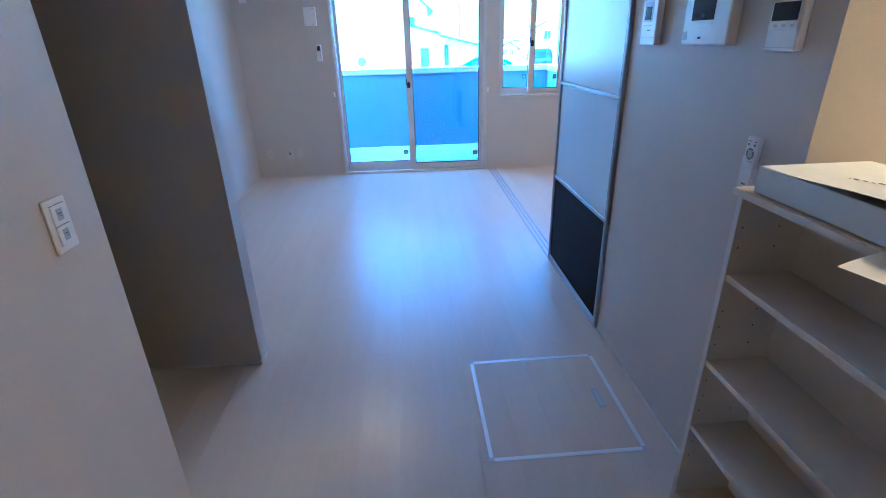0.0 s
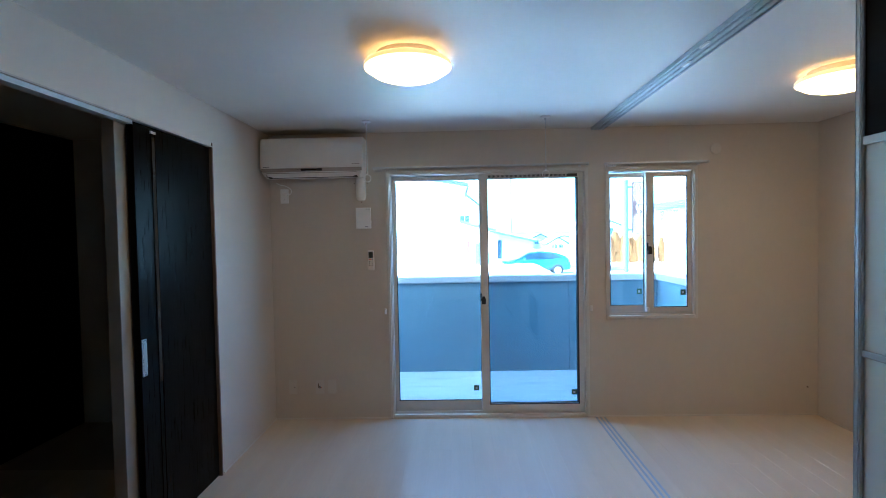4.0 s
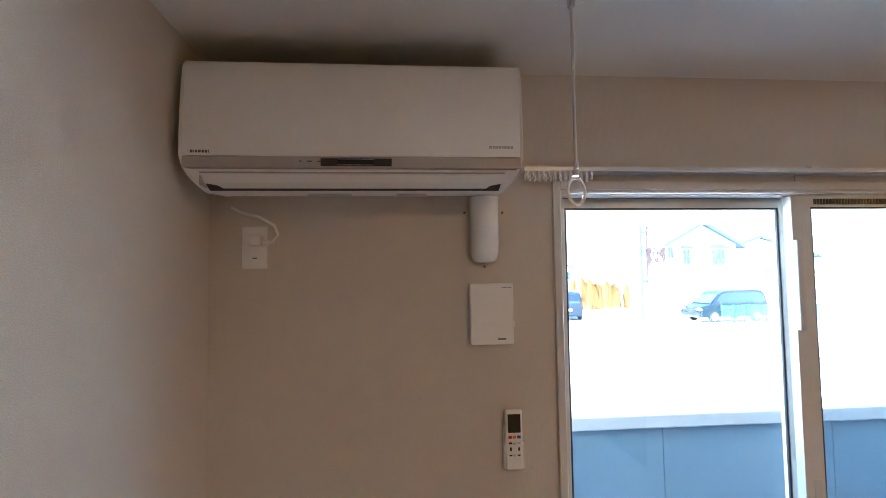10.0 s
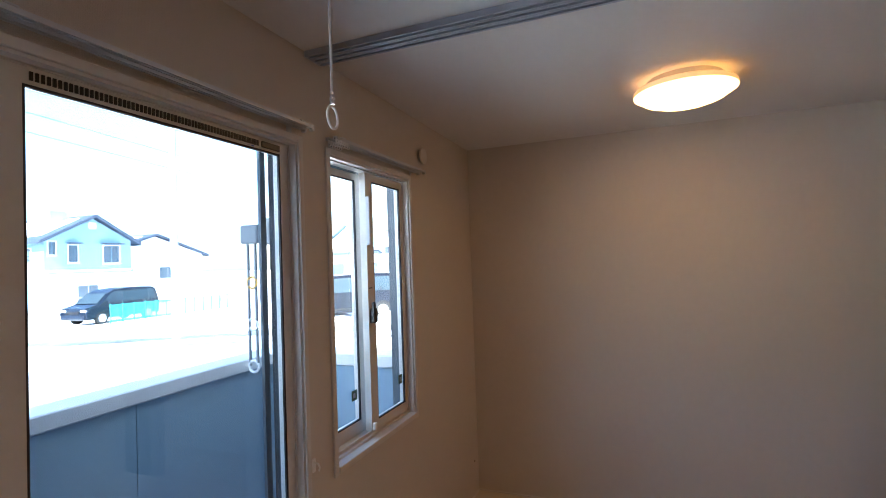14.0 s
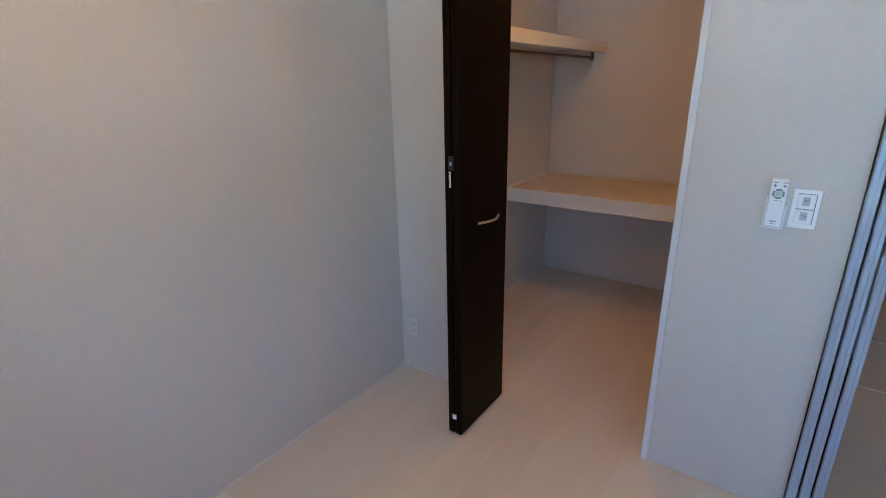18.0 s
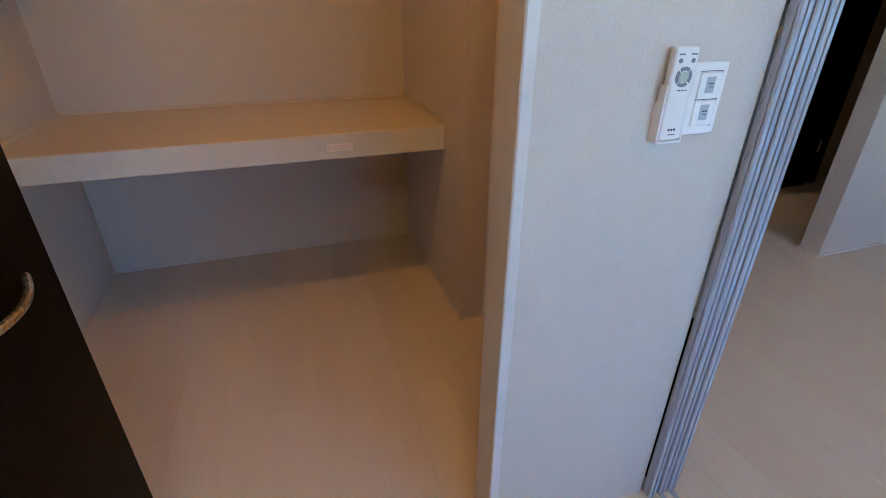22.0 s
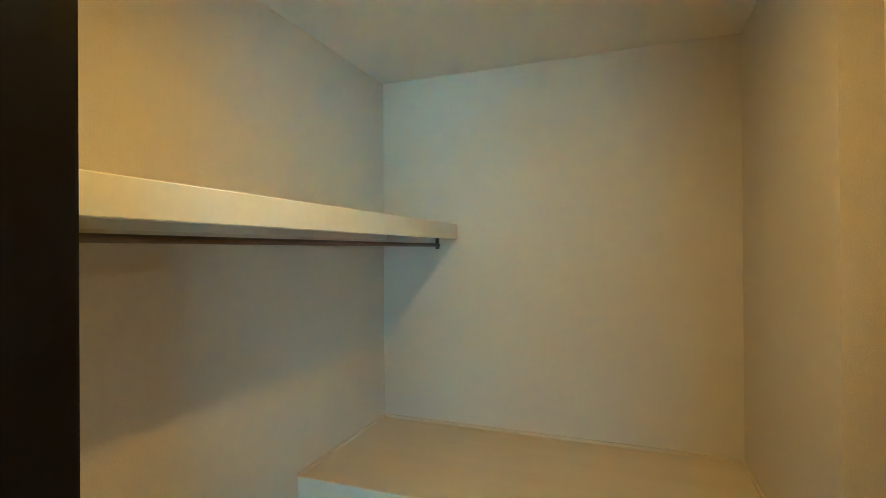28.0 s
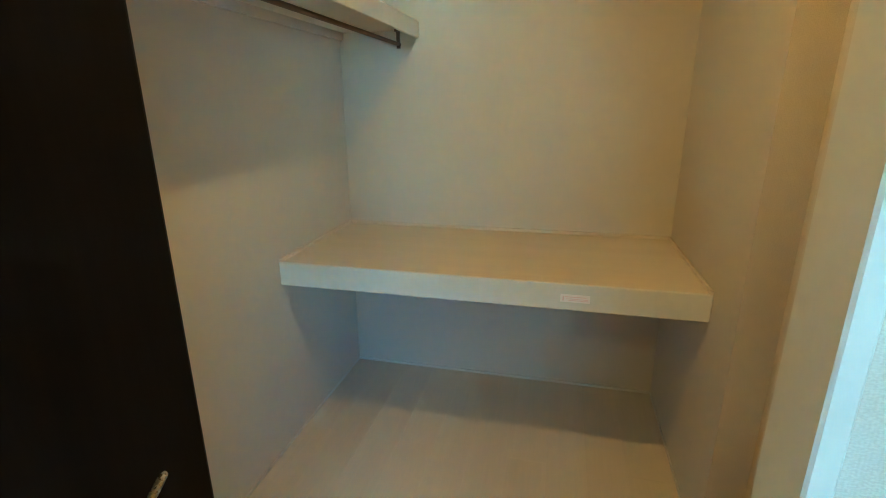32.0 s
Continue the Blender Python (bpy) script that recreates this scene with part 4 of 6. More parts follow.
wall_plate("aerial_socket", "white aerial socket plate low on the wall", -1.178, 0.277, marks=[(0.012, -0.003, 0.006, 0.006, BLACKPL)])
wall_plate("data_socket", "white data socket plate with black and red jacks", -0.949, 0.277, marks=[(-0.016, -0.010, 0.006, 0.040, DARKMETAL), (-0.004, -0.012, 0.009, 0.022, BLACKPL), (0.010, -0.010, 0.006, 0.006, RED)])
wall_plate("blank_plate", "blank white socket plate low on the wall", -0.846, 0.277)

for hx in (-0.378, 1.335):
    hk = thing("tieback_hook", (hx, NORTH, 0.91), "small white curtain tieback hook", "curtain hook", "tieback hooks")
    part("base", cube(hx - 0.010, hx + 0.010, NORTH - 0.006, NORTH, 0.885, 0.935, 0.003), WHITE, hk)
    part("hook", tube([(hx, NORTH - 0.004, 0.920), (hx, NORTH - 0.022, 0.918), (hx, NORTH - 0.028, 0.905), (hx, NORTH - 0.024, 0.893)], 0.0035), WHITE, hk)
solid("wall_screw", cyl(bmesh.new(), (-0.497, NORTH - 0.005, 0.922), 0.006, 0.005, "Y", 12), STEEL, "small screw cap on the wall", "screw", "wall screws")
solid("wall_screw", cyl(bmesh.new(), (3.095, NORTH - 0.004, 0.234), 0.006, 0.004, "Y", 12), DARKMETAL, "small dark screw cap low on the wall", "screw", "wall screws")

vcap = thing("vent_cap", (2.345, NORTH, 2.20), "round white ventilation cap high on the wall", "vent")
part("flange", lathe([(0.056, 0), (0.056, 0.005), (0.050, 0.008), (0.0, 0.008)], (2.345, NORTH, 2.20), 32, "Y"), PLATE, vcap, "", True)
vcap.children[0].scale = (1, -1, 1)
part("disc", cyl(bmesh.new(), (2.345, NORTH - 0.026, 2.20), 0.044, 0.010, "Y", 32, bevel=0.003), PLATE, vcap, "", True)
part("stem", cyl(bmesh.new(), (2.345, NORTH - 0.018, 2.20), 0.018, 0.018, "Y", 16), GREYPL, vcap)

# ---- intercom wall ----
def wall_unit(name, label, y0, y1, z0, z1, x):
    u = thing(name, (1.366, (y0 + y1) / 2, z0), label, "intercom")
    part("case", cube(x, 1.366, y0, y1, z0, z1, 0.005, 2), WHITE, u)
    return u


ua = wall_unit("intercom_handset", "white intercom monitor with a small grey screen", 2.086, 2.204, 1.408, 1.565, 1.340)
part("screen_bezel", cube(1.3385, 1.341, 2.118, 2.188, 1.488, 1.556, 0.001), GREYPL, ua)
part("screen", cube(1.3375, 1.3384, 2.128, 2.174, 1.496, 1.540), SCREEN, ua, "dark screen")
for k in range(4):
    part("button", cube(1.3382, 1.341, 2.120 + k * 0.017, 2.131 + k * 0.017, 1.474, 1.479, 0.0005), GREYPL, ua)
part("cover_line", cube(1.3392, 1.341, 2.088, 2.202, 1.4335, 1.435), GREYPL, ua)
part("mark", strokes(2.125, 1.3402, 1.458, [0.006, 0.005, 0.006, 0.005], 0.004, 0.001, "Y"), INK, ua)

ub = wall_unit("intercom_monitor", "large white intercom with a dark video screen", 1.636, 1.877, 1.412, 1.575, 1.331)
part("screen", cube(1.3295, 1.332, 1.712, 1.832, 1.482, 1.560, 0.001), SCREEN, ub, "dark video screen")
part("button_row", cube(1.3290, 1.332, 1.715, 1.828, 1.468, 1.478, 0.001), WHITE, ub)
for k in range(2):
    part("icon", cube(1.3288, 1.3294, 1.760 + k * 0.034, 1.778 + k * 0.034, 1.488, 1.502), LCD, ub)
part("camera_eye", cyl(bmesh.new(), (1.329, 1.770, 1.567), 0.005, 0.003, "X", 14), GREYPL, ub)
part("speaker_grille", cube(1.3300, 1.332, 1.846, 1.870, 1.426, 1.452, 0.001), GREYPL, ub, "grey speaker grille")
part("talk_button", cube(1.3295, 1.332, 1.766, 1.782, 1.430, 1.436, 0.0008), BLACKPL, ub)
part("mark", strokes(1.655, 1.3312, 1.545, [0.004, 0.004], 0.004, 0.003, "Y"), INK, ub)

ut = wall_unit("heater_controller", "white water heater controller with a black display", 1.378, 1.486, 1.400, 1.516, 1.342)
part("display", cube(1.3405, 1.343, 1.390, 1.478, 1.470, 1.511, 0.001), SCREEN, ut, "black display")
part("flap", cube(1.3400, 1.343, 1.384, 1.482, 1.450, 1.467, 0.001), WHITE, ut)
for k in range(3):
    part("button", cube(1.3390, 1.3402, 1.394 + k * 0.029, 1.406 + k * 0.029, 1.4555, 1.462, 0.0005), GREYPL, ut)
part("lower_line", cube(1.3408, 1.343, 1.380, 1.484, 1.408, 1.4095), GREYPL, ut)


def lamp_remote(name, label, m):
    """A ceiling-lamp remote in its wall cradle, built facing +y at the origin and then placed by m."""
    t = thing(name, (0, 0, 0), label, "remote control", "lamp remotes")
    part("cradle", boxes((-0.0265, 0.0265, 0.0, 0.006, -0.076, -0.010), (-0.0265, -0.0235, 0.006, 0.020, -0.076, -0.005), (0.0235, 0.0265, 0.006, 0.0215, -0.076, 0.018), (-0.0235, 0.0235, 0.006, 0.0225, -0.077, -0.073)), WHITE, t)
    part("case", cube(-0.0225, 0.0225, 0.0065, 0.023, -0.0725, 0.076, 0.004, 2), WHITE, t)
    for k in range(4):
        a0 = math.pi / 4 + k * math.pi / 2 + 0.10
        a1 = a0 + math.pi / 2 - 0.20
        arc = [a0 + (a1 - a0) * q / 6 for q in range(7)]
        pts = [(0.0155 * math.cos(a), 0.030 + 0.0155 * math.sin(a)) for a in arc] + [(0.0100 * math.cos(a), 0.030 + 0.0100 * math.sin(a)) for a in arc[::-1]]
        part("ring_button", prism(pts, "Y", 0.0228, 0.0242), RINGGREY, t)
    part("centre_button", cyl(bmesh.new(), (0, 0.0228, 0.030), 0.0085, 0.0016, "Y", 20), GREENPALE, t, "pale green round button")
    for bx in (-0.012, 0.012):
        part("top_button", cyl(bmesh.new(), (bx, 0.0228, 0.0545), 0.0037, 0.0014, "Y", 14), RINGGREY, t)
        part("mark", strokes(bx - 0.006, 0.0234, 0.063, [0.003, 0.004, 0.003], 0.002, 0.0006), INK, t)
    part("mark", strokes(-0.012, 0.0234, 0.0085, [0.006, 0.004, 0.007], 0.0015, 0.001), INK, t)
    part("maker_mark", strokes(-0.007, 0.0234, -0.056, [0.0045, 0.004, 0.0045], 0.004, 0.0012), INK, t)
    part("mark", strokes(-0.008, 0.0234, -0.063, [0.004, 0.005, 0.004], 0.0016, 0.0006), INK, t)
    t.matrix_world = m
    return t


GREENPALE = plain("pale_green_button", (0.45, 0.52, 0.42), 0.4)
lamp_remote("lamp_remote", "white ceiling-lamp remote in a cradle beside the switch", pose(1.645, 3.217, 1.100, 0, 0, 0))
lamp_remote("lamp_remote", "white ceiling-lamp remote in a cradle above the shelf unit", pose(1.366, 1.447, 1.110, 0, 0, 90))


def light_switch(m, label):
    t = thing("light_switch", (0, 0, 0), label, "light switch", "light switches")
    part("plate", cube(-0.035, 0.035, 0.0, 0.007, -0.060, 0.060, 0.003, 2), WHITE, t)
    part("frame_line", boxes((-0.0240, -0.0225, 0.0068, 0.0076, -0.046, 0.046), (-0.0225, 0.0225, 0.0068, 0.0076, 0.045, 0.0462), (-0.0225, 0.0225, 0.0068, 0.0076, -0.0008, 0.0006)), INK, t)
    for z0 in (-0.0445, 0.0008):
        r = part("rocker", cube(-0.0222, 0.0222, 0.0066, 0.0105, z0, z0 + 0.0435, 0.0015), WHITE, t)
        part("name_window", cube(-0.009, 0.009, 0.0104, 0.0112, z0 + 0.010, z0 + 0.036, 0.0003), NAMEGREY, r)
        part("name_print", boxes((-0.006, 0.005, 0.0111, 0.0114, z0 + 0.024, z0 + 0.0265), (-0.006, 0.002, 0.0111, 0.0114, z0 + 0.019, z0 + 0.0205)), INK, r)
    t.matrix_world = m
    return t


light_switch(pose(1.574, 3.217, 1.089, 0, 0, 0), "white double rocker switch on the narrow wall")
light_switch(pose(-0.356, 1.243, 1.098, 0, 0, -90), "white double rocker switch on the entry wall")

so = thing("wall_socket", (3.102, 3.217, 0.255), "white double wall socket low beside the closet", "socket")
part("plate", cube(3.067, 3.137, 3.217, 3.223, 0.195, 0.315, 0.003, 2), PLATE, so)
for z0 in (0.225, 0.265):
    part("slots", boxes((3.090, 3.092, 3.2225, 3.2238, z0, z0 + 0.009), (3.110, 3.112, 3.2225, 3.2238, z0, z0 + 0.009)), BLACKPL, so)

# ---- closet: shelves, rail and folding door ----
sh = thing("closet_shelf", (2.42, 1.402, 0.69), "deep cream closet shelf with a thick front board", "shelf")
part("board", cube(1.662, EAST - 0.001, 1.404, 2.062, 0.752, 0.781, 0.001), FASCIAWOOD, sh, "pale beech-pattern shelf board")
part("front_board", cube(1.662, EAST - 0.001, 2.062, 2.076, 0.690, 0.7835, 0.0025), FASCIA, sh, "cream front board")
part("under_board", boxes((1.662, EAST - 0.001, 1.404, 2.062, 0.692, 0.704)), FASCIA, sh)
part("cove_strip", boxes((1.662, EAST - 0.001, 1.4035, 1.4135, 0.781, 0.794)), FASCIAWOOD, sh)
part("cove_strip", boxes((1.662, 1.672, 1.4135, 2.074, 0.781, 0.794)), FASCIAWOOD, sh)
part("cove_strip", boxes((EAST - 0.011, EAST - 0.001, 1.4135, 2.074, 0.781, 0.794)), FASCIAWOOD, sh)
stk = part("sticker", cube(2.028, 2.124, 2.0762, 2.0768, 0.720, 0.748), PINKPAPER, sh, "small pale pink notice sticker")
part("sticker_print", boxes((2.040, 2.108, 2.0767, 2.0771, 0.738, 0.7405), (2.034, 2.104, 2.0767, 2.0771, 0.731, 0.733), (2.034, 2.098, 2.0767, 2.0771, 0.726, 0.728), (2.112, 2.117, 2.0767, 2.0771, 0.725, 0.742)), PINKINK, stk)

us = thing("hanging_shelf", (3.0, 1.402, 1.65), "cream upper closet shelf with a clothes rail", "shelf")
part("board", cube(2.812, EAST - 0.001, 1.4035, 3.138, 1.672, 1.694), FASCIA, us)
part("front_board", cube(2.797, 2.812, 1.4035, 3.138, 1.638, 1.706, 0.0025), FASCIA, us, "cream front board")
part("batten", boxes((EAST - 0.018, EAST - 0.001, 1.4035, 3.138, 1.640, 1.672)), FASCIA, us)
for ry in (1.455, 3.09):
    part("rail_bracket", boxes((2.862, 2.890, ry - 0.012, ry + 0.012, 1.660, 1.672), (2.869, 2.883, ry - 0.006, ry + 0.006, 1.592, 1.660)), DARKMETAL, us, "dark metal rail bracket")
part("clothes_rail", cyl(bmesh.new(), (2.876, 1.440, 1.610), 0.008, 1.67, "Y", 18), DARKMETAL, us, "dark brown clothes rail", True)

fd = thing("folding_door", (2.62, 3.36, 0), "dark brown folding closet door pushed open", "closet door")


def leaf_outline(x0, x1):
    return cube(x0, x1, 3.178, 3.542, 0.012, 2.350, 0.006, 2)


la = part("door_leaf", leaf_outline(2.587, 2.617), BROWNDOOR, fd, "dark brown wood-grain leaf")
lb = part("door_leaf", leaf_outline(2.623, 2.653), BROWNDOOR, fd, "dark brown wood-grain leaf")
part("bow_handle", tube([(2.588, 3.415, 0.938)] + [(2.588 - 0.025 * math.sin(math.pi * k / 12), 3.415 - 0.166 * k / 12, 0.938) for k in range(1, 12)] + [(2.588, 3.249, 0.938)], 0.0052, 10), STEEL, la, "satin steel bow handle", True)
lt = part("magnet_latch", cube(2.6095, 2.6315, 3.540, 3.548, 1.164, 1.214, 0.003, 2), BLACKPL, fd, "black latch with a small pale catch")
part("catch", cube(2.6170, 2.6235, 3.547, 3.550, 1.180, 1.193, 0.001), WHITE, lt)
lbl = part("warning_label", cube(2.6236, 2.6326, 3.5415, 3.5428, 1.100, 1.158, 0.0004), PAPER, fd, "narrow white warning label")
part("label_print", boxes((2.6256, 2.6306, 3.5426, 3.5431, 1.145, 1.153)), RED, lbl)
part("label_print", boxes(*[(2.6261, 2.6301, 3.5426, 3.5431, 1.105 + 0.006 * k, 1.1085 + 0.006 * k) for k in range(6)]), INK, lbl)
for hz in (0.10, 2.235):
    part("hinge_pin", cube(2.610, 2.630, 3.5405, 3.5475, hz - 0.012, hz + 0.012, 0.003), WHITE, fd, "white hinge catch")
part("top_pivot", cyl(bmesh.new(), (2.638, 3.20, 2.345), 0.006, 0.014, "Z", 10), STEEL, fd)

# ---- kitchen side: shelf unit with a tray of papers ----
su = thing("shelf_unit", (1.37, 0.7, 0), "white open shelf unit with pale wood top", "shelf unit")
X0, X1, Y0, Y1 = 1.214, 1.398, -0.10, 1.281
part("side_panel", cube(X0, X1, Y1 - 0.018, Y1, 0, 1.083, 0.001), SHELFWHITE, su)
part("side_panel", cube(X0, X1, Y0, Y0 + 0.018, 0, 1.083, 0.001), SHELFWHITE, su)
part("back_panel", boxes((X1 - 0.006, X1, Y0 + 0.018, Y1 - 0.018, 0, 1.083)), SHELFWHITE, su)
part("kick_board", boxes((X0 + 0.012, X0 + 0.024, Y0 + 0.018, Y1 - 0.018, 0, 0.069)), SHELFWHITE, su)
for z in (0.069, 0.348, 0.583, 0.852):
    part("shelf_board", cube(X0 + 0.004, X1 - 0.006, Y0 + 0.018, Y1 - 0.018, z, z + 0.018, 0.001), SHELFWHITE, su)
part("top_board", cube(X0 - 0.015, 1.53, Y0 - 0.01, Y1 + 0.001, 1.083, 1.102, 0.003), SHELFWOOD, su, "pale wood top board")
part("edge_band", cube(X0 - 0.017, X0 - 0.0152, Y0 - 0.008, Y1 - 0.001, 1.084, 1.101), SHELFWHITE, su, "white edging strip")
for z in (0.242, 0.300, 0.420, 0.475, 0.530, 0.653, 0.710, 0.760, 0.945, 1.000):
    for x in (X0 + 0.017, X0 + 0.113):
        part("pin_hole", cyl(bmesh.new(), (x, Y1 - 0.0186, z), 0.0024, 0.0007, "Y", 8), BLACKPL, su)

solid("kitchen_counter", boxes((X1 + 0.003, 1.50, -0.10, 1.279, 0.0, 1.083), (1.50, 2.10, -0.10, 1.279, 0.0, 0.86)), SHELFWHITE, "white kitchen counter behind the shelf unit", "counter")

tr = thing("paper_tray", (1.36, 1.0, 1.102), "pale grey tray of papers on the shelf unit", "tray")
TX0, TX1, TY0, TY1, TZ0, TZ1 = 1.212, 1.482, 0.60, 1.232, 1.1038, 1.165
part("tray_wall", cube(TX0, TX0 + 0.006, TY0, TY1, TZ0, TZ1, 0.002), GREYBLUE, tr)
part("tray_wall", cube(TX1 - 0.006, TX1, TY0, TY1, TZ0, TZ1, 0.002), GREYBLUE, tr)
part("tray_wall", cube(TX0 + 0.006, TX1 - 0.006, TY0, TY0 + 0.006, TZ0, TZ1, 0.002), GREYBLUE, tr)
part("tray_wall", cube(TX0 + 0.006, TX1 - 0.006, TY1 - 0.006, TY1, TZ0, TZ1, 0.002), GREYBLUE, tr)
part("tray_base", boxes((TX0 + 0.006, TX1 - 0.006, TY0 + 0.006, TY1 - 0.006, TZ0, 1.108)), GREYBLUE, tr)
bm = bmesh.new()
for k in range(3):
    box(bm, 1.222 + 0.001 * (k % 3), 1.470, 0.615 + 0.002 * (k % 4), 1.222 - 0.003 * (k % 2), 1.1085 + 0.0055 * k, 1.1085 + 0.0055 * k + 0.005)
solid("paper_stack", bm, PAPER, "stack of printed papers in the tray", "papers", kind="stuff")
def leaflet(name, cx, cy, z, w, d, turn, lift, label):
    """A loose curled sheet with printed bars."""
    t = thing(name, (cx, cy, z), label, "paper")
    bm = bmesh.new()
    n = 8
    rows = []
    for k in range(n + 1):
        u = k / n - 0.5
        rows.append([bm.verts.new((u * w, v * d, lift * max(0, -2 * u) ** 2)) for v in (-0.5, 0.5)])
    for a, b in zip(rows, rows[1:]):
        bm.faces.new((a[0], b[0], b[1], a[1]))
    bm.normal_update()
    bmesh.ops.solidify(bm, geom=bm.faces[:], thickness=0.0006)
    s = part("sheet", bm, PAPER, t)
    s.matrix_parent_inverse = Matrix.Identity(4)
    bm = bmesh.new()
    for k in range(6):
        u0 = -0.36 + 0.12 * k
        zz = lift * max(0, -2 * u0) ** 2 + 0.0008
        box(bm, u0 * w, u0 * w + 0.006, -0.4 * d, (0.1 + 0.28 * ((k * 7) % 3) / 2) * d, zz, zz + 0.0004)
    s2 = part("print", bm, INK, t, "grey printed lines")
    s2.matrix_parent_inverse = Matrix.Identity(4)
    t.rotation_euler = (0, 0, radians(turn))
    return t



def rise(y):
    """How far up the bow is at y, from 0 at the sheet's ends to 1."""
    a, b = min(1, max(0, (1.165 - y) / 0.26)), min(1, max(0, (y - 0.606) / 0.2))
    return a * a * (3 - 2 * a) * b * b * (3 - 2 * b)


def bowed_sheet():
    """A wide sheet that lies on the tray's rims and bows up between them."""
    t = thing("leaflet", (1.34, 0.92, TZ1), "large printed sheet bowed over the tray", "paper")
    bm = bmesh.new()
    n = 16
    rows = [[bm.verts.new((x, 0.606 + 0.618 * k / n, TZ1 + 0.0010 + lift * rise(0.606 + 0.618 * k / n))) for x, lift in ((1.214, 0.014), (1.30, 0.018), (1.40, 0.012), (1.478, 0.005))] for k in range(n + 1)]
    for a, b in zip(rows, rows[1:]):
        for q in range(3):
            bm.faces.new((a[q], b[q], b[q + 1], a[q + 1]))
    bm.normal_update()
    bmesh.ops.solidify(bm, geom=bm.faces[:], thickness=-0.0006)
    part("sheet", bm, PAPER, t, "", True)
    bm = bmesh.new()
    for k in range(22):
        y = 0.70 + 0.018 * k
        z = TZ1 + 0.0022 + 0.0180 * rise(y)
        box(bm, 1.290 + 0.002 * (k % 2), 1.2945 + 0.002 * ((k * 7) % 3), y, y + 0.006 + 0.003 * (k % 3), z, z + 0.0003)
    part("print", bm, INK, t, "grey printed lines")


bowed_sheet()
leaflet("leaflet", 1.234, 0.738, 1.1028, 0.21, 0.297, 16, -0.006, "printed leaflet jutting out over the shelf unit's front edge")

# ---- under-floor hatch ----
HX0, HX1, HY0, HY1 = 0.654, 1.258, 1.516, 2.126
ht = thing("floor_hatch", (0.956, 1.82, 0), "under-floor storage hatch with an aluminium frame", "floor hatch")
part("frame_bar", cube(HX0, HX0 + 0.016, HY0, HY1, -0.0115, 0.0018, 0.0006), HATCHALU, ht)
part("frame_bar", cube(HX1 - 0.016, HX1, HY0, HY1, -0.0115, 0.0018, 0.0006), HATCHALU, ht)
part("frame_bar", cube(HX0 + 0.016, HX1 - 0.016, HY0, HY0 + 0.016, -0.0115, 0.0018, 0.0006), HATCHALU, ht)
part("frame_bar", cube(HX0 + 0.016, HX1 - 0.016, HY1 - 0.016, HY1, -0.0115, 0.0018, 0.0006), HATCHALU, ht)
for cx in (HX0, HX1 - 0.018):
    for cy in (HY0, HY1 - 0.018):
        part("corner_piece", cube(cx, cx + 0.018, cy, cy + 0.018, 0.0012, 0.0026, 0.0005), GREYPL, ht, "grey corner cap")
hs = [HX0 + 0.0165, 0.771, 0.9225, 1.074, 1.2255, HX1 - 0.0165]
for a, b in zip(hs, hs[1:]):
    part("lid_board", cube(a + 0.0002, b - 0.0002, HY0 + 0.0165, HY1 - 0.0165, -0.0115, 0.0, 0.0003), FLOOR, ht)
hpl = part("lift_handle", cube(1.165, 1.193, 1.755, 1.873, -0.0005, 0.0014, 0.0005), ALU, ht, "aluminium fold-down handle")
part("finger_slot", cube(1.170, 1.188, 1.765, 1.863, 0.0012, 0.0017), GREYPL, hpl)

# ---- outdoors: ground, balcony ----
GROUND = -0.60
solid("ground", prism([(-400, GROUND - 2.0), (900, GROUND - 2.0), (900, GROUND - 0.65), (45, GROUND - 0.65), (33, GROUND - 0.5), (17, GROUND), (6.2, GROUND), (6.0, GROUND - 0.02), (-400, GROUND - 0.02)], "X", -400, 400), SNOW, "snow-covered open ground", "ground", kind=STR)
solid("balcony_floor", cube(-3.0, 2.42, 5.998, 6.86, -0.5, 0.04), RENDERW, "balcony slab", "balcony", kind=STR)
par = thing("balcony_parapet", (0.4, 6.86, 0), "grey panelled balcony parapet with a pale coping", "parapet", kind=STR)
seams = [-3.0, -1.319, -0.423, 0.473, 1.369, 2.265]
for a, b in zip(seams, seams[1:]):
    part("panel", cube(a + 0.002, b - 0.002, 6.82, 6.832, -0.4, 1.045), PARAPET, par)
part("core", boxes((-3.0, 2.40, 6.832, 6.95, -0.4, 1.043), (2.277, 2.40, 5.992, 6.832, -0.4, 1.043)), PARAPET, par)
part("side_panel", cube(2.265, 2.277, 5.992, 6.82, -0.4, 1.045), PARAPET, par)
part("coping", boxes((-3.0, 2.43, 6.795, 6.975, 1.045, 1.112), (2.245, 2.43, 5.992, 6.795, 1.045, 1.112), bevel=0.006), COPING, par, "pale metal coping")
# Assumed wall, out of view, added to keep low western sun off the balcony.
solid("balcony_partition", cube(-3.12, -3.0, 6.021, 7.15, -0.5, 2.80), RENDERW, "unseen wall added at the balcony's end to block sun", "wall", kind=STR)
bm = bmesh.new()
nx, ny = 60, 24
grid = [[bm.verts.new((-3.0 + 5.26 * i / nx, 6.008 + 0.812 * j / ny, 0.085 + 0.02 * (j / ny) ** 2 + 0.010 * math.sin(j / ny * 0.775 / 0.115 * 2 * math.pi) + 0.008 * noise.noise((i * 0.35, j * 0.5, 0)) + (0.03 * max(0, j - 20) / 4))) for j in range(ny + 1)] for i in range(nx + 1)]
for i in range(nx):
    for j in range(ny):
        bm.faces.new((grid[i][j], grid[i + 1][j], grid[i + 1][j + 1], grid[i][j + 1]))
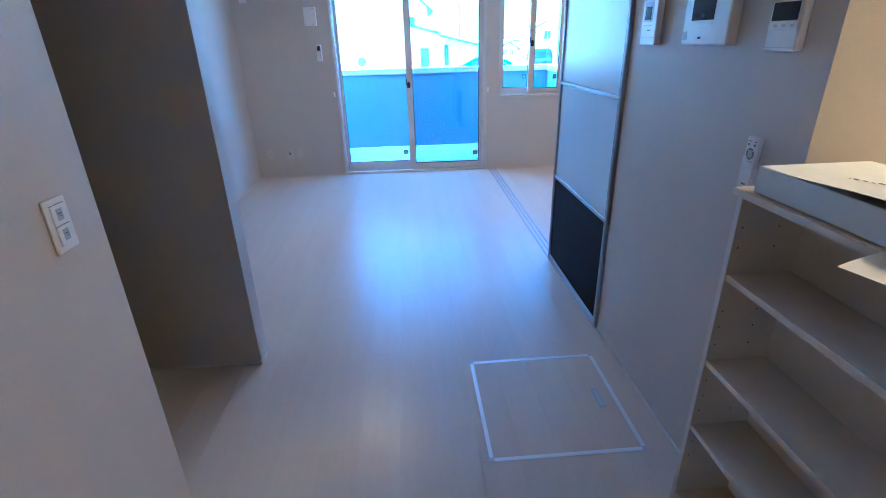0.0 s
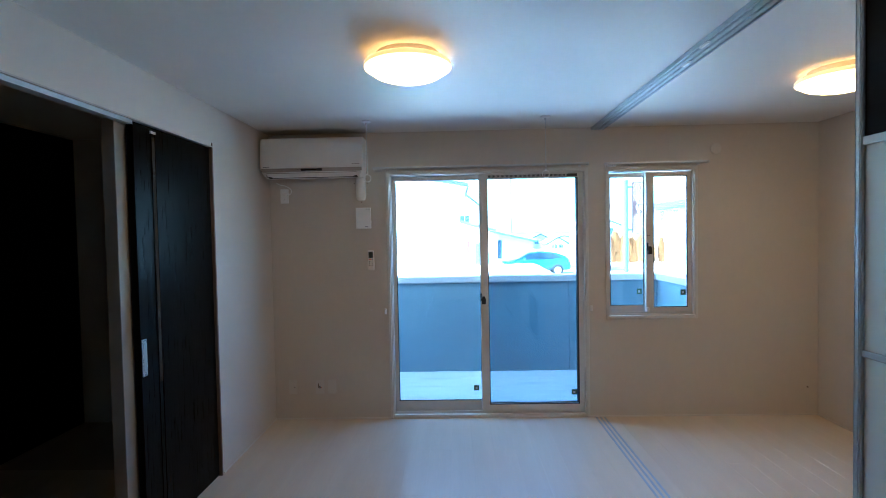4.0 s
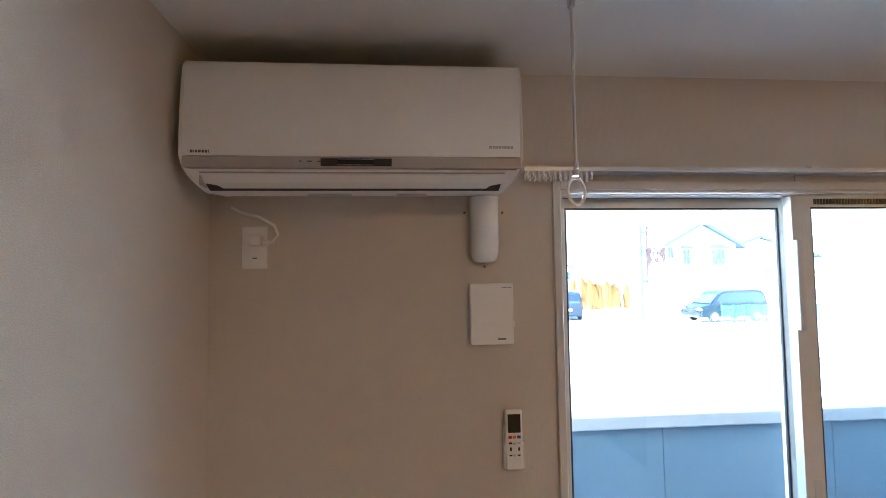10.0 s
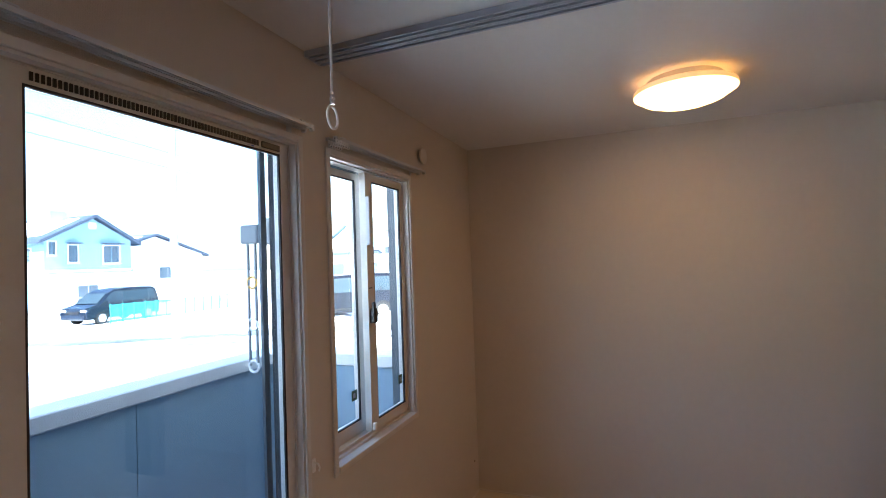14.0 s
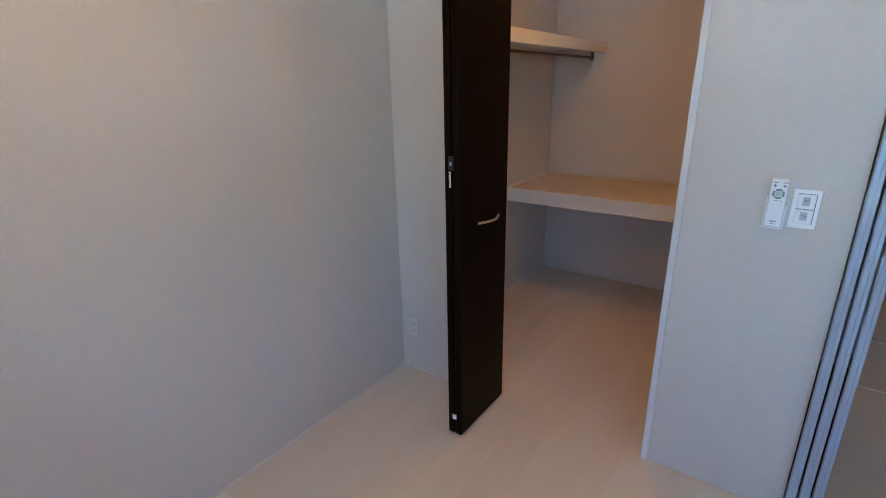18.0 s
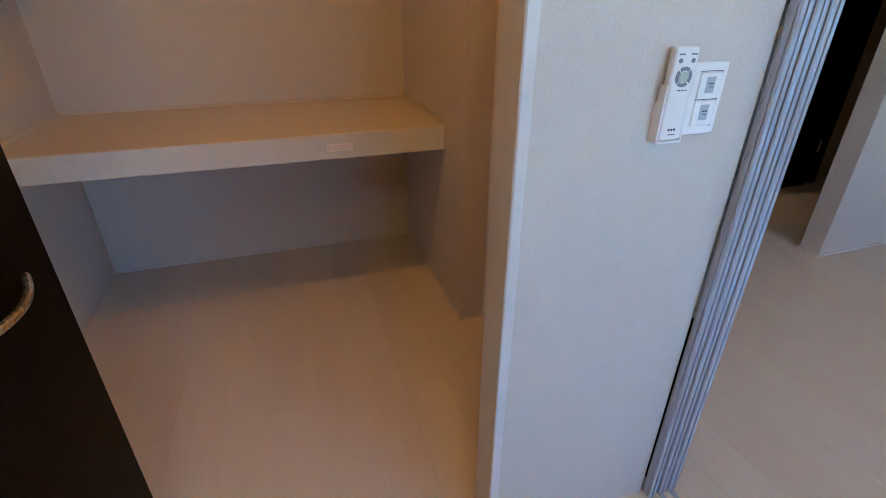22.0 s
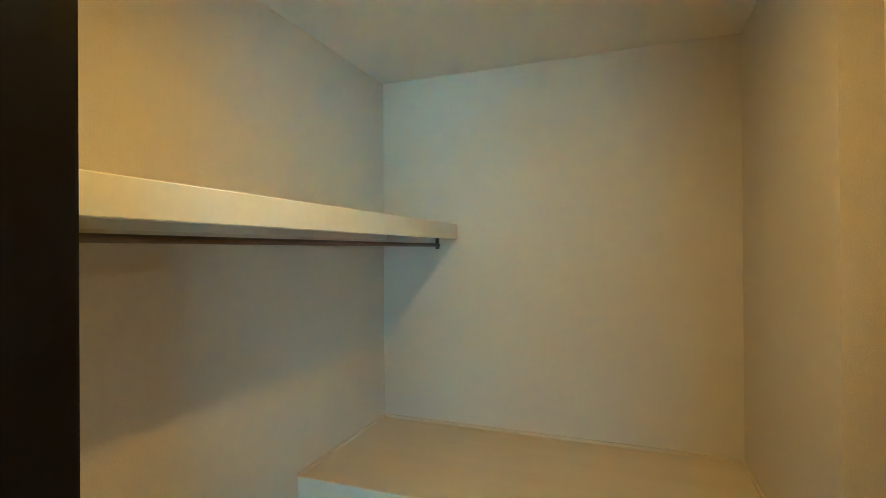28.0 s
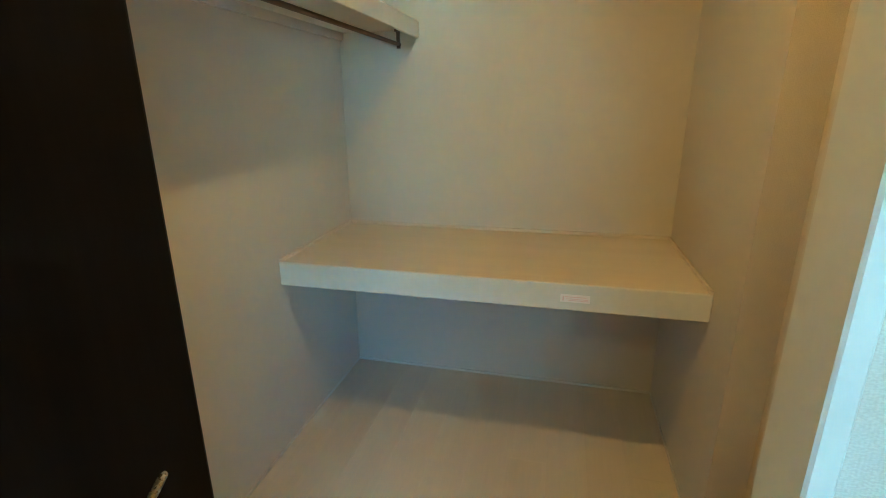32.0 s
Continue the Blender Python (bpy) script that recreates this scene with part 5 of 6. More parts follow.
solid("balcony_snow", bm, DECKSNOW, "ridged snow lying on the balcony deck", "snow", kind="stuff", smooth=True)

# ---- balcony fittings ----
pb = thing("laundry_pole_bracket", (1.36, 6.10, 1.75), "grey hanging laundry pole bracket outside the door", "pole bracket")
part("wall_plate", cube(1.320, 1.395, 5.991, 6.060, 1.700, 1.800, 0.006, 2), BRACKETGREY, pb)
part("arm_head", cube(1.344, 1.362, 6.105, 6.192, 1.708, 1.782, 0.008, 2), BRACKETGREY, pb)
part("arm_joint", cube(1.348, 1.366, 6.060, 6.150, 1.725, 1.765, 0.004), BRACKETGREY, pb)
bm = boxes((1.357, 1.365, 6.128, 6.136, 1.24, 1.74), (1.357, 1.365, 6.164, 6.172, 1.24, 1.74))
part("arm_bar", bm, BRACKETGREY, pb)
for rz in (1.56, 1.40, 1.24):
    part("arm_ring", torus(bmesh.new(), (1.361, 6.150, rz), 0.022, 0.005, "X", 22, 7), WHITE if rz < 1.5 else ORANGEPL, pb, "", True)

# ---- outdoors ----
def lie(y):
    """The height of the snow at y: level by the house, then falling gently towards the far street."""
    return GROUND - 0.5 * min(1.0, max(0.0, (y - 17.0) / 16.0)) - 0.15 * min(1.0, max(0.0, (y - 33.0) / 12.0))


# slushy street that runs away from the house, with one bare wheel track
STREET = [(19.0, 4.0), (15.4, 10.0), (12.5, 16.5), (10.9, 20.2), (9.9, 24.0), (9.3, 31.0), (9.1, 40.0), (9.2, 60.0)]


def strip(offset, half, lift, ragged, step=0.5):
    """A band that follows the street, offset to its side, with ragged edges."""
    bm = bmesh.new()
    last = None
    for (x0, y0), (x1, y1) in zip(STREET, STREET[1:]):
        d = Vector((x1 - x0, y1 - y0, 0))
        side = Vector((d.y, -d.x, 0)).normalized()
        n = max(1, int(d.length / step))
        for k in range(n):
            p = Vector((x0, y0, 0)) + d * (k / n) + side * offset
            w = half * (1 + ragged * noise.noise((p.x * 0.9, p.y * 0.9, offset)))
            row = []
            for s in (-1, 1):
                q = p + side * s * w
                row.append(bm.verts.new((q.x, q.y, lie(q.y) + lift)))
            if last:
                bm.faces.new((last[0], last[1], row[1], row[0]))
            last = row
    return bm


solid("road", strip(0.0, 2.6, 0.012, 0.15), ROADSNOW, "packed snowy street with grey slush", "road", kind=STR)
solid("tyre_tracks", strip(0.35, 0.52, 0.022, 0.75, 0.25), ASPHALT, "bare wet wheel track along the snowy street", "road", kind="stuff")
solid("slush_edge", strip(-1.6, 0.16, 0.022, 2.2, 0.25), SLUSH, "thin line of brown slush along the street", "road", kind="stuff")

bm = bmesh.new()
nx, ny = 72, 26
grid = []
for i in range(nx + 1):
    u = i / nx
    col = []
    for j in range(ny + 1):
        v = j / ny
        x, y = -7.0 + 11.6 * u, 13.2 + 3.6 * v
        rise = math.sin(math.pi * v) ** 1.2 * min(1.0, u * 4, (1 - u) * 5) ** 0.8
        top = 1.42 - 0.10 * u + 0.12 * noise.noise((x * 0.8, y * 0.8, 2)) + 0.07 * noise.noise((x * 2.6, y * 2.6, 5))
        col.append(bm.verts.new((x, y, GROUND - 0.03 + rise * top)))
    grid.append(col)
for i in range(nx):
    for j in range(ny):
        bm.faces.new((grid[i][j], grid[i + 1][j], grid[i + 1][j + 1], grid[i][j + 1]))
solid("snow_heap", bm, SNOW, "long ploughed snow heap across the yard", "snow", kind="stuff", smooth=True)

bm = bmesh.new()
for k in range(54):
    t = 1.1 * k
    for (x0, y0), (x1, y1) in zip(STREET, STREET[1:]):
        d = Vector((x1 - x0, y1 - y0, 0))
        if t < d.length:
            side = Vector((d.y, -d.x, 0)).normalized()
            p = Vector((x0, y0, 0)) + d.normalized() * t + side * (3.4 + 0.3 * noise.noise((k * 0.7, 0, 0)))
            cyl(bm, (p.x, p.y, lie(p.y) - 0.05), 0.9 + 0.3 * noise.noise((k * 0.9, 3, 0)), 0.30 + 0.14 * noise.noise((k, 5, 0)), "Z", 9, 0.35)
            break
        t -= d.length
solid("snow_bank", bm, SNOW, "low ploughed snow bank along the street", "snow", kind="stuff", smooth=True)

# roadside sign: a brown patterned board on a tall post
sg = thing("street_sign", (5.44, 16.85, GROUND), "brown floral sign board on a tall grey post", "sign")
part("post", cyl(bmesh.new(), (5.44, 16.85, GROUND), 0.075, 3.70, "Z", 16), SIGNPOST, sg)
part("post_foot", cube(5.32, 5.56, 16.74, 16.96, GROUND, GROUND + 0.16, 0.02), SIGNPOST, sg)
part("arm", boxes((5.50, 5.66, 16.83, 16.87, 2.86, 2.92), (5.50, 5.66, 16.83, 16.87, 1.56, 1.62)), SIGNPOST, sg)
brd = part("board", cube(5.63, 6.14, 16.81, 16.89, 1.44, 3.04, 0.01), SIGNBROWN, sg, "dark brown board")
rng = random.Random(5)
vs, fs = [], []
for row in range(22):
    for col in range(7):
        cx, cz = 5.662 + 0.072 * col + 0.02 * (row % 2) + 0.012 * rng.random(), 1.475 + 0.072 * row + 0.015 * rng.random()
        if 2.06 < cz < 2.46 or cx > 6.12:
            continue
        a, r = rng.random() * 6.283, 0.024 + 0.013 * rng.random()
        ring = []
        for q in range(8):
            b = 2 * math.pi * q / 8
            u, w = r * math.cos(b), 0.42 * r * math.sin(b) + 0.35 * r * math.cos(b) ** 2
            ring.append((cx + u * math.cos(a) - w * math.sin(a), cz + u * math.sin(a) + w * math.cos(a)))
        i = len(vs)
        vs += [(min(6.136, max(5.634, u)), 16.8055, min(3.036, max(1.444, w))) for u, w in ring]
        vs += [(min(6.136, max(5.634, u)), 16.8095, min(3.036, max(1.444, w))) for u, w in ring]
        fs.append(tuple(range(i + 7, i - 1, -1)))
        fs += [(i + q, i + (q + 1) % 8, i + 8 + (q + 1) % 8, i + 8 + q) for q in range(8)]
me = bpy.data.meshes.new("leaf_pattern")
me.from_pydata(vs, [], fs)
me.materials.append(SIGNGOLD)
leaves = new("leaf_pattern", me)
leaves.parent = brd
leaves.matrix_parent_inverse = brd.matrix_world.inverted()
tagged(leaves, "tan scrolling leaf pattern")


def lettering(text, x, y, z, size, parent, material):
    cu = bpy.data.curves.new("lettering", "FONT")
    cu.body, cu.size, cu.extrude, cu.align_x = text, size, 0.003, "CENTER"
    tmp = bpy.data.objects.new("lettering_curve", cu)
    scene.collection.objects.link(tmp)
    bpy.context.view_layer.update()
    me = bpy.data.meshes.new_from_object(tmp.evaluated_get(bpy.context.evaluated_depsgraph_get()))
    bpy.data.objects.remove(tmp)
    me.transform(Matrix.Translation((x, y, z)) @ Matrix.Rotation(radians(90), 4, "X"))
    me.materials.clear()
    me.materials.append(material)
    ob = new("lettering", me)
    ob.parent = parent
    ob.matrix_parent_inverse = parent.matrix_world.inverted()
    return ob


bpy.context.view_layer.update()
lettering("hair", 5.885, 16.806, 2.37, 0.15, brd, LETTER)
part("initials_shape", boxes((5.74, 5.79, 16.803, 16.809, 2.20, 2.33), (5.79, 5.84, 16.803, 16.809, 2.10, 2.22), (5.84, 5.90, 16.803, 16.809, 2.20, 2.33), (5.94, 5.99, 16.803, 16.809, 2.12, 2.26), (5.99, 6.04, 16.803, 16.809, 2.08, 2.20)), LETTER, brd, "white initials drawn as plain shapes")


def pole(x, y, h, r, label, arm=True):
    """A concrete pole with steel bands, climbing bolts and a cross arm with insulators."""
    g = lie(y)
    t = thing("utility_pole", (x, y, g), label, "utility pole", "utility poles")
    part("shaft", cyl(bmesh.new(), (x, y, g), r, h, "Z", 20, r * 0.8), POLEPALE, t)
    for k in range(6):
        part("band", cyl(bmesh.new(), (x, y, g + 1.2 + k * h / 8), r * 1.06, 0.05, "Z", 20), POLEGREY, t)
    part("climbing_bolt", boxes(*[(x + (r * 0.8 if k % 2 else -r - 0.14), x + (r + 0.14 if k % 2 else -r * 0.8), y - 0.01, y + 0.01, g + 1.9 + 0.42 * k, g + 1.92 + 0.42 * k) for k in range(int((h - 2.2) / 0.42))]), POLEGREY, t)
    if arm:
        part("cross_arm", boxes((x - 0.9, x + 0.9, y - r - 0.09, y - r + 0.01, g + h - 0.9, g + h - 0.78)), POLEGREY, t)
        for q in (-0.7, 0.0, 0.7):
            part("insulator", cyl(bmesh.new(), (x + q, y - r - 0.04, g + h - 0.78), 0.05, 0.14, "Z", 10, 0.03), LETTER, t)
    return t


pole(7.22, 13.75, 9.5, 0.078, "slim pale concrete utility pole in the snow")
pole(6.1, 54.0, 8.6, 0.14, "distant concrete utility pole", False)
pole(24.5, 62.0, 8.4, 0.14, "distant concrete utility pole")
sl = thing("street_lamp", (11.5, 38.0, lie(38.0)), "pale street lamp post beside the brown hedge", "street lamp")
part("post", cyl(bmesh.new(), (11.5, 38.0, lie(38.0)), 0.16, 4.35, "Z", 14, 0.13), POLEPALE, sl)
part("lamp_head", cube(11.36, 11.66, 37.7, 38.1, lie(38.0) + 4.35, lie(38.0) + 4.72, 0.03), POLEGREY, sl, "blue-grey lamp head")
yb = thing("yellow_sign", (16.9, 58.0, lie(58.0)), "faded yellow roadside sign on a post", "sign")
part("post", cyl(bmesh.new(), (16.9, 58.0, lie(58.0)), 0.07, 4.9, "Z", 10), POLEPALE, yb)
part("board", cube(16.4, 17.5, 57.86, 57.93, lie(58.0) + 3.9, lie(58.0) + 5.1, 0.02), SIGNYELLOW, yb, "faded yellow board")
wr = thing("overhead_wires", (7.22, 13.7, 8.0), "thin overhead power wires", "wires")
for dz in (0.0, 0.9):
    pts = [Vector((-4.0, 30.0, 9.15 + dz)).lerp(Vector((24.5, 30.0, 7.35 + dz)), k / 14) for k in range(15)]
    part("wire", tube(pts, 0.014, 5), BLACKPL, wr)
for dx in (-0.7, 0.0, 0.7):
    pts = [Vector((7.22 + dx, 13.6, 8.2)).lerp(Vector((40, 12.0, 7.6)), k / 14) - Vector((0, 0, 0.6 * math.sin(math.pi * k / 14))) for k in range(15)]
    part("wire", tube(pts, 0.012, 5), BLACKPL, wr)


def house_window(parent, x0, x1, y, z0, z1, bars=1, cross=False):
    """A window in a wall that faces the house: a frame, a sill and its dark panes."""
    w = part("window", boxes((x0 - 0.07, x0, y - 0.06, y + 0.02, z0 - 0.07, z1 + 0.07), (x1, x1 + 0.07, y - 0.06, y + 0.02, z0 - 0.07, z1 + 0.07), (x0, x1, y - 0.06, y + 0.02, z1, z1 + 0.07), (x0, x1, y - 0.06, y + 0.02, z0 - 0.07, z0)), HOUSEWHITE, parent, "white-framed window")
    part("sill", boxes((x0 - 0.12, x1 + 0.12, y - 0.13, y - 0.06, z0 - 0.12, z0 - 0.07)), HOUSEWHITE, w)
    step = (x1 - x0) / (bars + 1)
    for k in range(bars + 1):
        for a, b in (((z0, (z0 + z1) / 2 - 0.025), ((z0 + z1) / 2 + 0.025, z1)) if cross else ((z0, z1),)):
            part("pane", boxes((x0 + k * step + 0.025, x0 + (k + 1) * step - 0.025, y - 0.035, y - 0.015, a, b)), WINDARK, w)
    return w


def gable_house(label, x0, x1, y0, y1, eave, peak, px, wall_mat, roof_mat, wins, snow=True):
    """A house whose gable faces the flat, with roof slopes, bargeboards, gutters, snow and windows."""
    g = lie(y0) - 0.1
    t = thing("house", ((x0 + x1) / 2, y0, g), label, "house", "houses")
    part("wall", prism([(x0, g), (x1, g), (x1, eave), (px, peak - 0.12), (x0, eave)], "Y", y0, y1), wall_mat, t)
    for ex in (x0, x1):
        s = -1 if ex == x0 else 1
        pitch = (peak - eave) / max(0.2, abs(px - ex))
        a, b = (ex + s * 0.55, eave - 0.55 * pitch), (px, peak)
        part("roof", prism([a, b, (b[0], b[1] + 0.15), (a[0], a[1] + 0.15)], "Y", y0 - 0.5, y1 + 0.5), roof_mat, t, "dark roof slope")
        part("bargeboard", prism([(a[0], a[1] - 0.08), (b[0], b[1] - 0.08), (b[0], b[1] + 0.17), (a[0], a[1] + 0.17)], "Y", y0 - 0.56, y0 - 0.5), ROOFDARK, t, "dark bargeboard")
        if snow:
            c, d = 0.18, 0.86
            p, q = (a[0] + (b[0] - a[0]) * c, a[1] + (b[1] - a[1]) * c + 0.15), (a[0] + (b[0] - a[0]) * d, a[1] + (b[1] - a[1]) * d + 0.15)
            part("roof_snow", prism([p, q, (q[0], q[1] + 0.07), (p[0], p[1] + 0.07)], "Y", y0 + 0.6, y1 - 0.4), SNOW, t, "patch of snow on the roof")
        part("gutter", boxes((a[0] - 0.06, a[0] + 0.06, y0 - 0.5, y1 + 0.5, a[1] - 0.06, a[1] + 0.02)), ROOFDARK, t)
    for w in wins:
        house_window(t, w[0], w[1], y0, w[2], w[3], 1)
    return t


h1 = gable_house("blue-grey two-storey house with a dark gable roof", 21.35, 27.75, 44.0, 54.0, 4.2, 6.0, 24.7, HOUSEBLUE, ROOFDARK,
                 [(21.62, 22.1, 3.05, 4.0), (22.95, 23.6, 2.5, 3.75), (25.5, 26.75, 2.4, 3.75)])
part("gable_vent", boxes((24.42, 24.98, 43.95, 44.0, 5.05, 5.55)), HOUSEWHITE, h1, "white gable vent")
part("awning", boxes((22.85, 23.75, 43.5, 44.0, 3.86, 3.95), (25.35, 26.95, 43.5, 44.0, 3.86, 3.95)), ROOFDARK, h1, "dark window awning")
part("dormer", prism([(46.0, 5.2), (48.4, 5.2), (48.4, 6.45), (47.2, 6.75), (46.0, 6.45)], "X", 22.9, 24.1), HOUSEBLUE, h1, "small boxed roof dormer")
part("storey_band", boxes((21.33, 27.77, 43.94, 44.0, 1.75, 1.9)), HOUSEWHITE, h1, "white band between the storeys")
for wy in (45.4, 48.2, 51.2):
    sw = part("side_window", boxes((21.27, 21.35, wy, wy + 1.3, 2.4, 3.6)), HOUSEWHITE, h1, "white-framed window")
    part("pane", boxes((21.25, 21.27, wy + 0.08, wy + 1.22, 2.48, 3.52)), WINDARK, sw)
porch = part("porch", boxes((20.6, 27.0, 41.4, 44.0, -1.35, 1.45)), HOUSEWHITE, h1, "white flat-roofed porch")
part("porch_roof", boxes((20.4, 27.2, 41.1, 44.0, 1.45, 1.62)), SNOW, porch, "snow-covered porch roof")
house_window(h1, 22.0, 23.4, 41.4, -0.95, 0.75, 1, True)

h2 = gable_house("white house with a dark roof behind the blue-grey one", 30.5, 42.0, 52.0, 60.0, 3.4, 5.4, 36.0, HOUSEWHITE, ROOFDARK, [(32.0, 33.6, 0.6, 2.0), (36.5, 38.5, 0.8, 2.0)])
h3 = gable_house("white roadside building with narrow slit windows", -8.5, 0.45, 32.0, 40.0, 4.6, 5.4, -4.0, HOUSEWHITE, HOUSEWHITE, [])
for sx in (-6.3, -4.6, -2.92, -1.2):
    part("slit_window", boxes((sx, sx + 0.26, 31.95, 32.0, -0.20, 1.32)), SLITBROWN, h3, "narrow dark slit window")
part("round_emblem", cyl(bmesh.new(), (-2.16, 31.94, 0.28), 0.27, 0.06, "Y", 24), EMBLEMBLUE, h3, "round pale blue wall emblem")
wing = part("wing", prism([(0.45, -1.2), (2.35, -1.2), (2.35, 1.75), (0.45, 2.3)], "Y", 33.0, 40.0), HOUSEWHITE, h3, "low white side wing")
part("wing_roof", prism([(0.40, 2.33), (2.75, 1.70), (2.75, 1.84), (0.40, 2.47)], "Y", 32.6, 40.2), ROOFBLUE, h3, "blue-grey lean-to roof")
part("wing_door", boxes((1.45, 2.0, 32.93, 33.0, -1.2, 0.95)), HOUSEBLUE, h3, "blue-grey side door")
rb = thing("red_banner", (0.93, 31.6, lie(31.6)), "narrow red banner on a thin pole", "banner")
part("pole", cyl(bmesh.new(), (0.84, 31.6, lie(31.6)), 0.015, 2.3, "Z", 8), POLEPALE, rb)
part("cloth", cube(0.86, 1.04, 31.59, 31.61, 0.10, 1.12, 0.004), RED, rb, "red cloth strip")
h4 = thing("house", (5.1, 43.0, lie(43.0)), "low white outbuilding with a snowy sloping roof", "house", "houses")
part("wall", prism([(3.4, -1.3), (6.7, -1.3), (6.7, 0.82), (3.4, 1.62)], "Y", 43.0, 49.0), HOUSEWHITE, h4)
part("roof", prism([(3.1, 1.68), (7.0, 0.74), (7.0, 0.90), (3.1, 1.86)], "Y", 42.5, 49.5), ROOFBLUE, h4, "blue-grey lean-to roof")
part("roof_snow", prism([(3.4, 1.79), (6.8, 0.97), (6.8, 1.08), (3.4, 1.92)], "Y", 43.2, 49.3), SNOW, h4, "snow on the roof")
house_window(h4, 3.7, 4.1, 43.0, -0.6, 1.0, 0)
h7 = gable_house("tall white house with a blue-grey roof", -2.5, 2.7, 50.0, 58.0, 4.2, 5.7, 0.9, HOUSEWHITE, ROOFBLUE, [(0.6, 1.6, 2.2, 3.4)], False)
h5 = gable_house("distant white house with two dark windows", 18.0, 22.6, 70.0, 78.0, 2.55, 3.5, 20.3, HOUSEWHITE, HOUSEWHITE, [(19.3, 20.3, 1.1, 2.1), (21.2, 22.2, 1.1, 2.1)])
for fx, fy, w, e in ((9.8, 84, 3.4, 0.25), (13.6, 88, 3.0, 0.55), (15.2, 80, 2.6, -0.05), (17.6, 92, 5.2, 0.15), (23.4, 96, 6.0, 1.2), (5.6, 90, 4.6, 1.1)):
    gable_house("distant low house in the snow", fx, fx + w, fy, fy + 6, e, e + 0.75, fx + w / 2, HOUSEWHITE, ROOFBLUE, [(fx + 0.4, fx + 1.2, e - 1.0, e - 0.3), (fx + w - 1.1, fx + w - 0.4, e - 1.0, e - 0.3)])
h6 = gable_house("white house with a grey roof beyond the parked minivan", 33.0, 44.0, 20.0, 30.0, 2.6, 4.4, 38.0, HOUSEWHITE, ROOFDARK, [(34.0, 36.0, 0.4, 1.8)])
for wy in (21.0, 23.4, 26.4):
    sw = part("side_window", boxes((32.9, 33.0, wy, wy + 1.6, 0.3, 1.8)), HOUSEWHITE, h6, "white-framed window")
    part("pane", boxes((32.88, 32.9, wy + 0.1, wy + 1.5, 0.4, 1.7)), WINDARK, sw)
part("side_gable", prism([(23.0, 2.55), (29.0, 2.55), (26.0, 4.6)], "X", 32.7, 38.0), HOUSEWHITE, h6, "white cross gable")
for a, b in (((22.5, 2.35), (26.0, 4.75)), ((29.5, 2.35), (26.0, 4.75))):
    part("gable_roof", prism([a, b, (b[0], b[1] + 0.16), (a[0], a[1] + 0.16)], "X", 32.2, 38.0), ROOFBLUE, h6, "blue-grey roof slope")


def hedge_clump(cx, cy, w, d, h, seed):
    """A clipped conifer of many small sprays, brown in winter."""
    g = lie(cy)
    t = thing("conifer_shrub", (cx, cy, g), "brown winter conifer shrub in the snow", "shrub", "conifer hedge")
    rg = random.Random(seed)
    part("trunk", cyl(bmesh.new(), (cx, cy, g), 0.06, h * 0.5, "Z", 8, 0.03), DARKMETAL, t)
    vs, fs = [], []
    for k in range(1300):
        u, a = rg.random(), rg.random() * 6.283
        r = (0.5 * w) * (1 - max(0, u - 0.45) ** 2 * 3.0) * (0.70 + 0.3 * rg.random())
        p = Vector((cx + r * math.cos(a), cy + d / w * r * math.sin(a), g + 0.05 + h * u))
        up, side = Vector((0.3 * math.cos(a), 0.3 * math.sin(a), 1)).normalized() * (0.18 + 0.22 * rg.random()), Vector((-math.sin(a), math.cos(a), 0)) * (0.04 + 0.03 * rg.random())
        i = len(vs)
        vs += [p - side, p + side, p + side * 0.3 + up, p - side * 0.3 + up]
        fs.append((i, i + 1, i + 2, i + 3))
    me = bpy.data.meshes.new("foliage")
    me.from_pydata([tuple(v) for v in vs], [], fs)
    me.materials.append(HEDGE)
    ob = new("foliage", me)
    ob.parent = t
    ob.matrix_parent_inverse = t.matrix_world.inverted()


for k in range(6):
    hedge_clump(13.3 + 0.70 * k, 44.0 + 0.12 * (k % 2), 1.2, 0.95, 2.25 + 0.35 * ((k * 5) % 3) / 2 - 0.10 * k, 20 + k)
hedge_clump(18.0, 44.3, 0.5, 0.5, 1.9, 40)


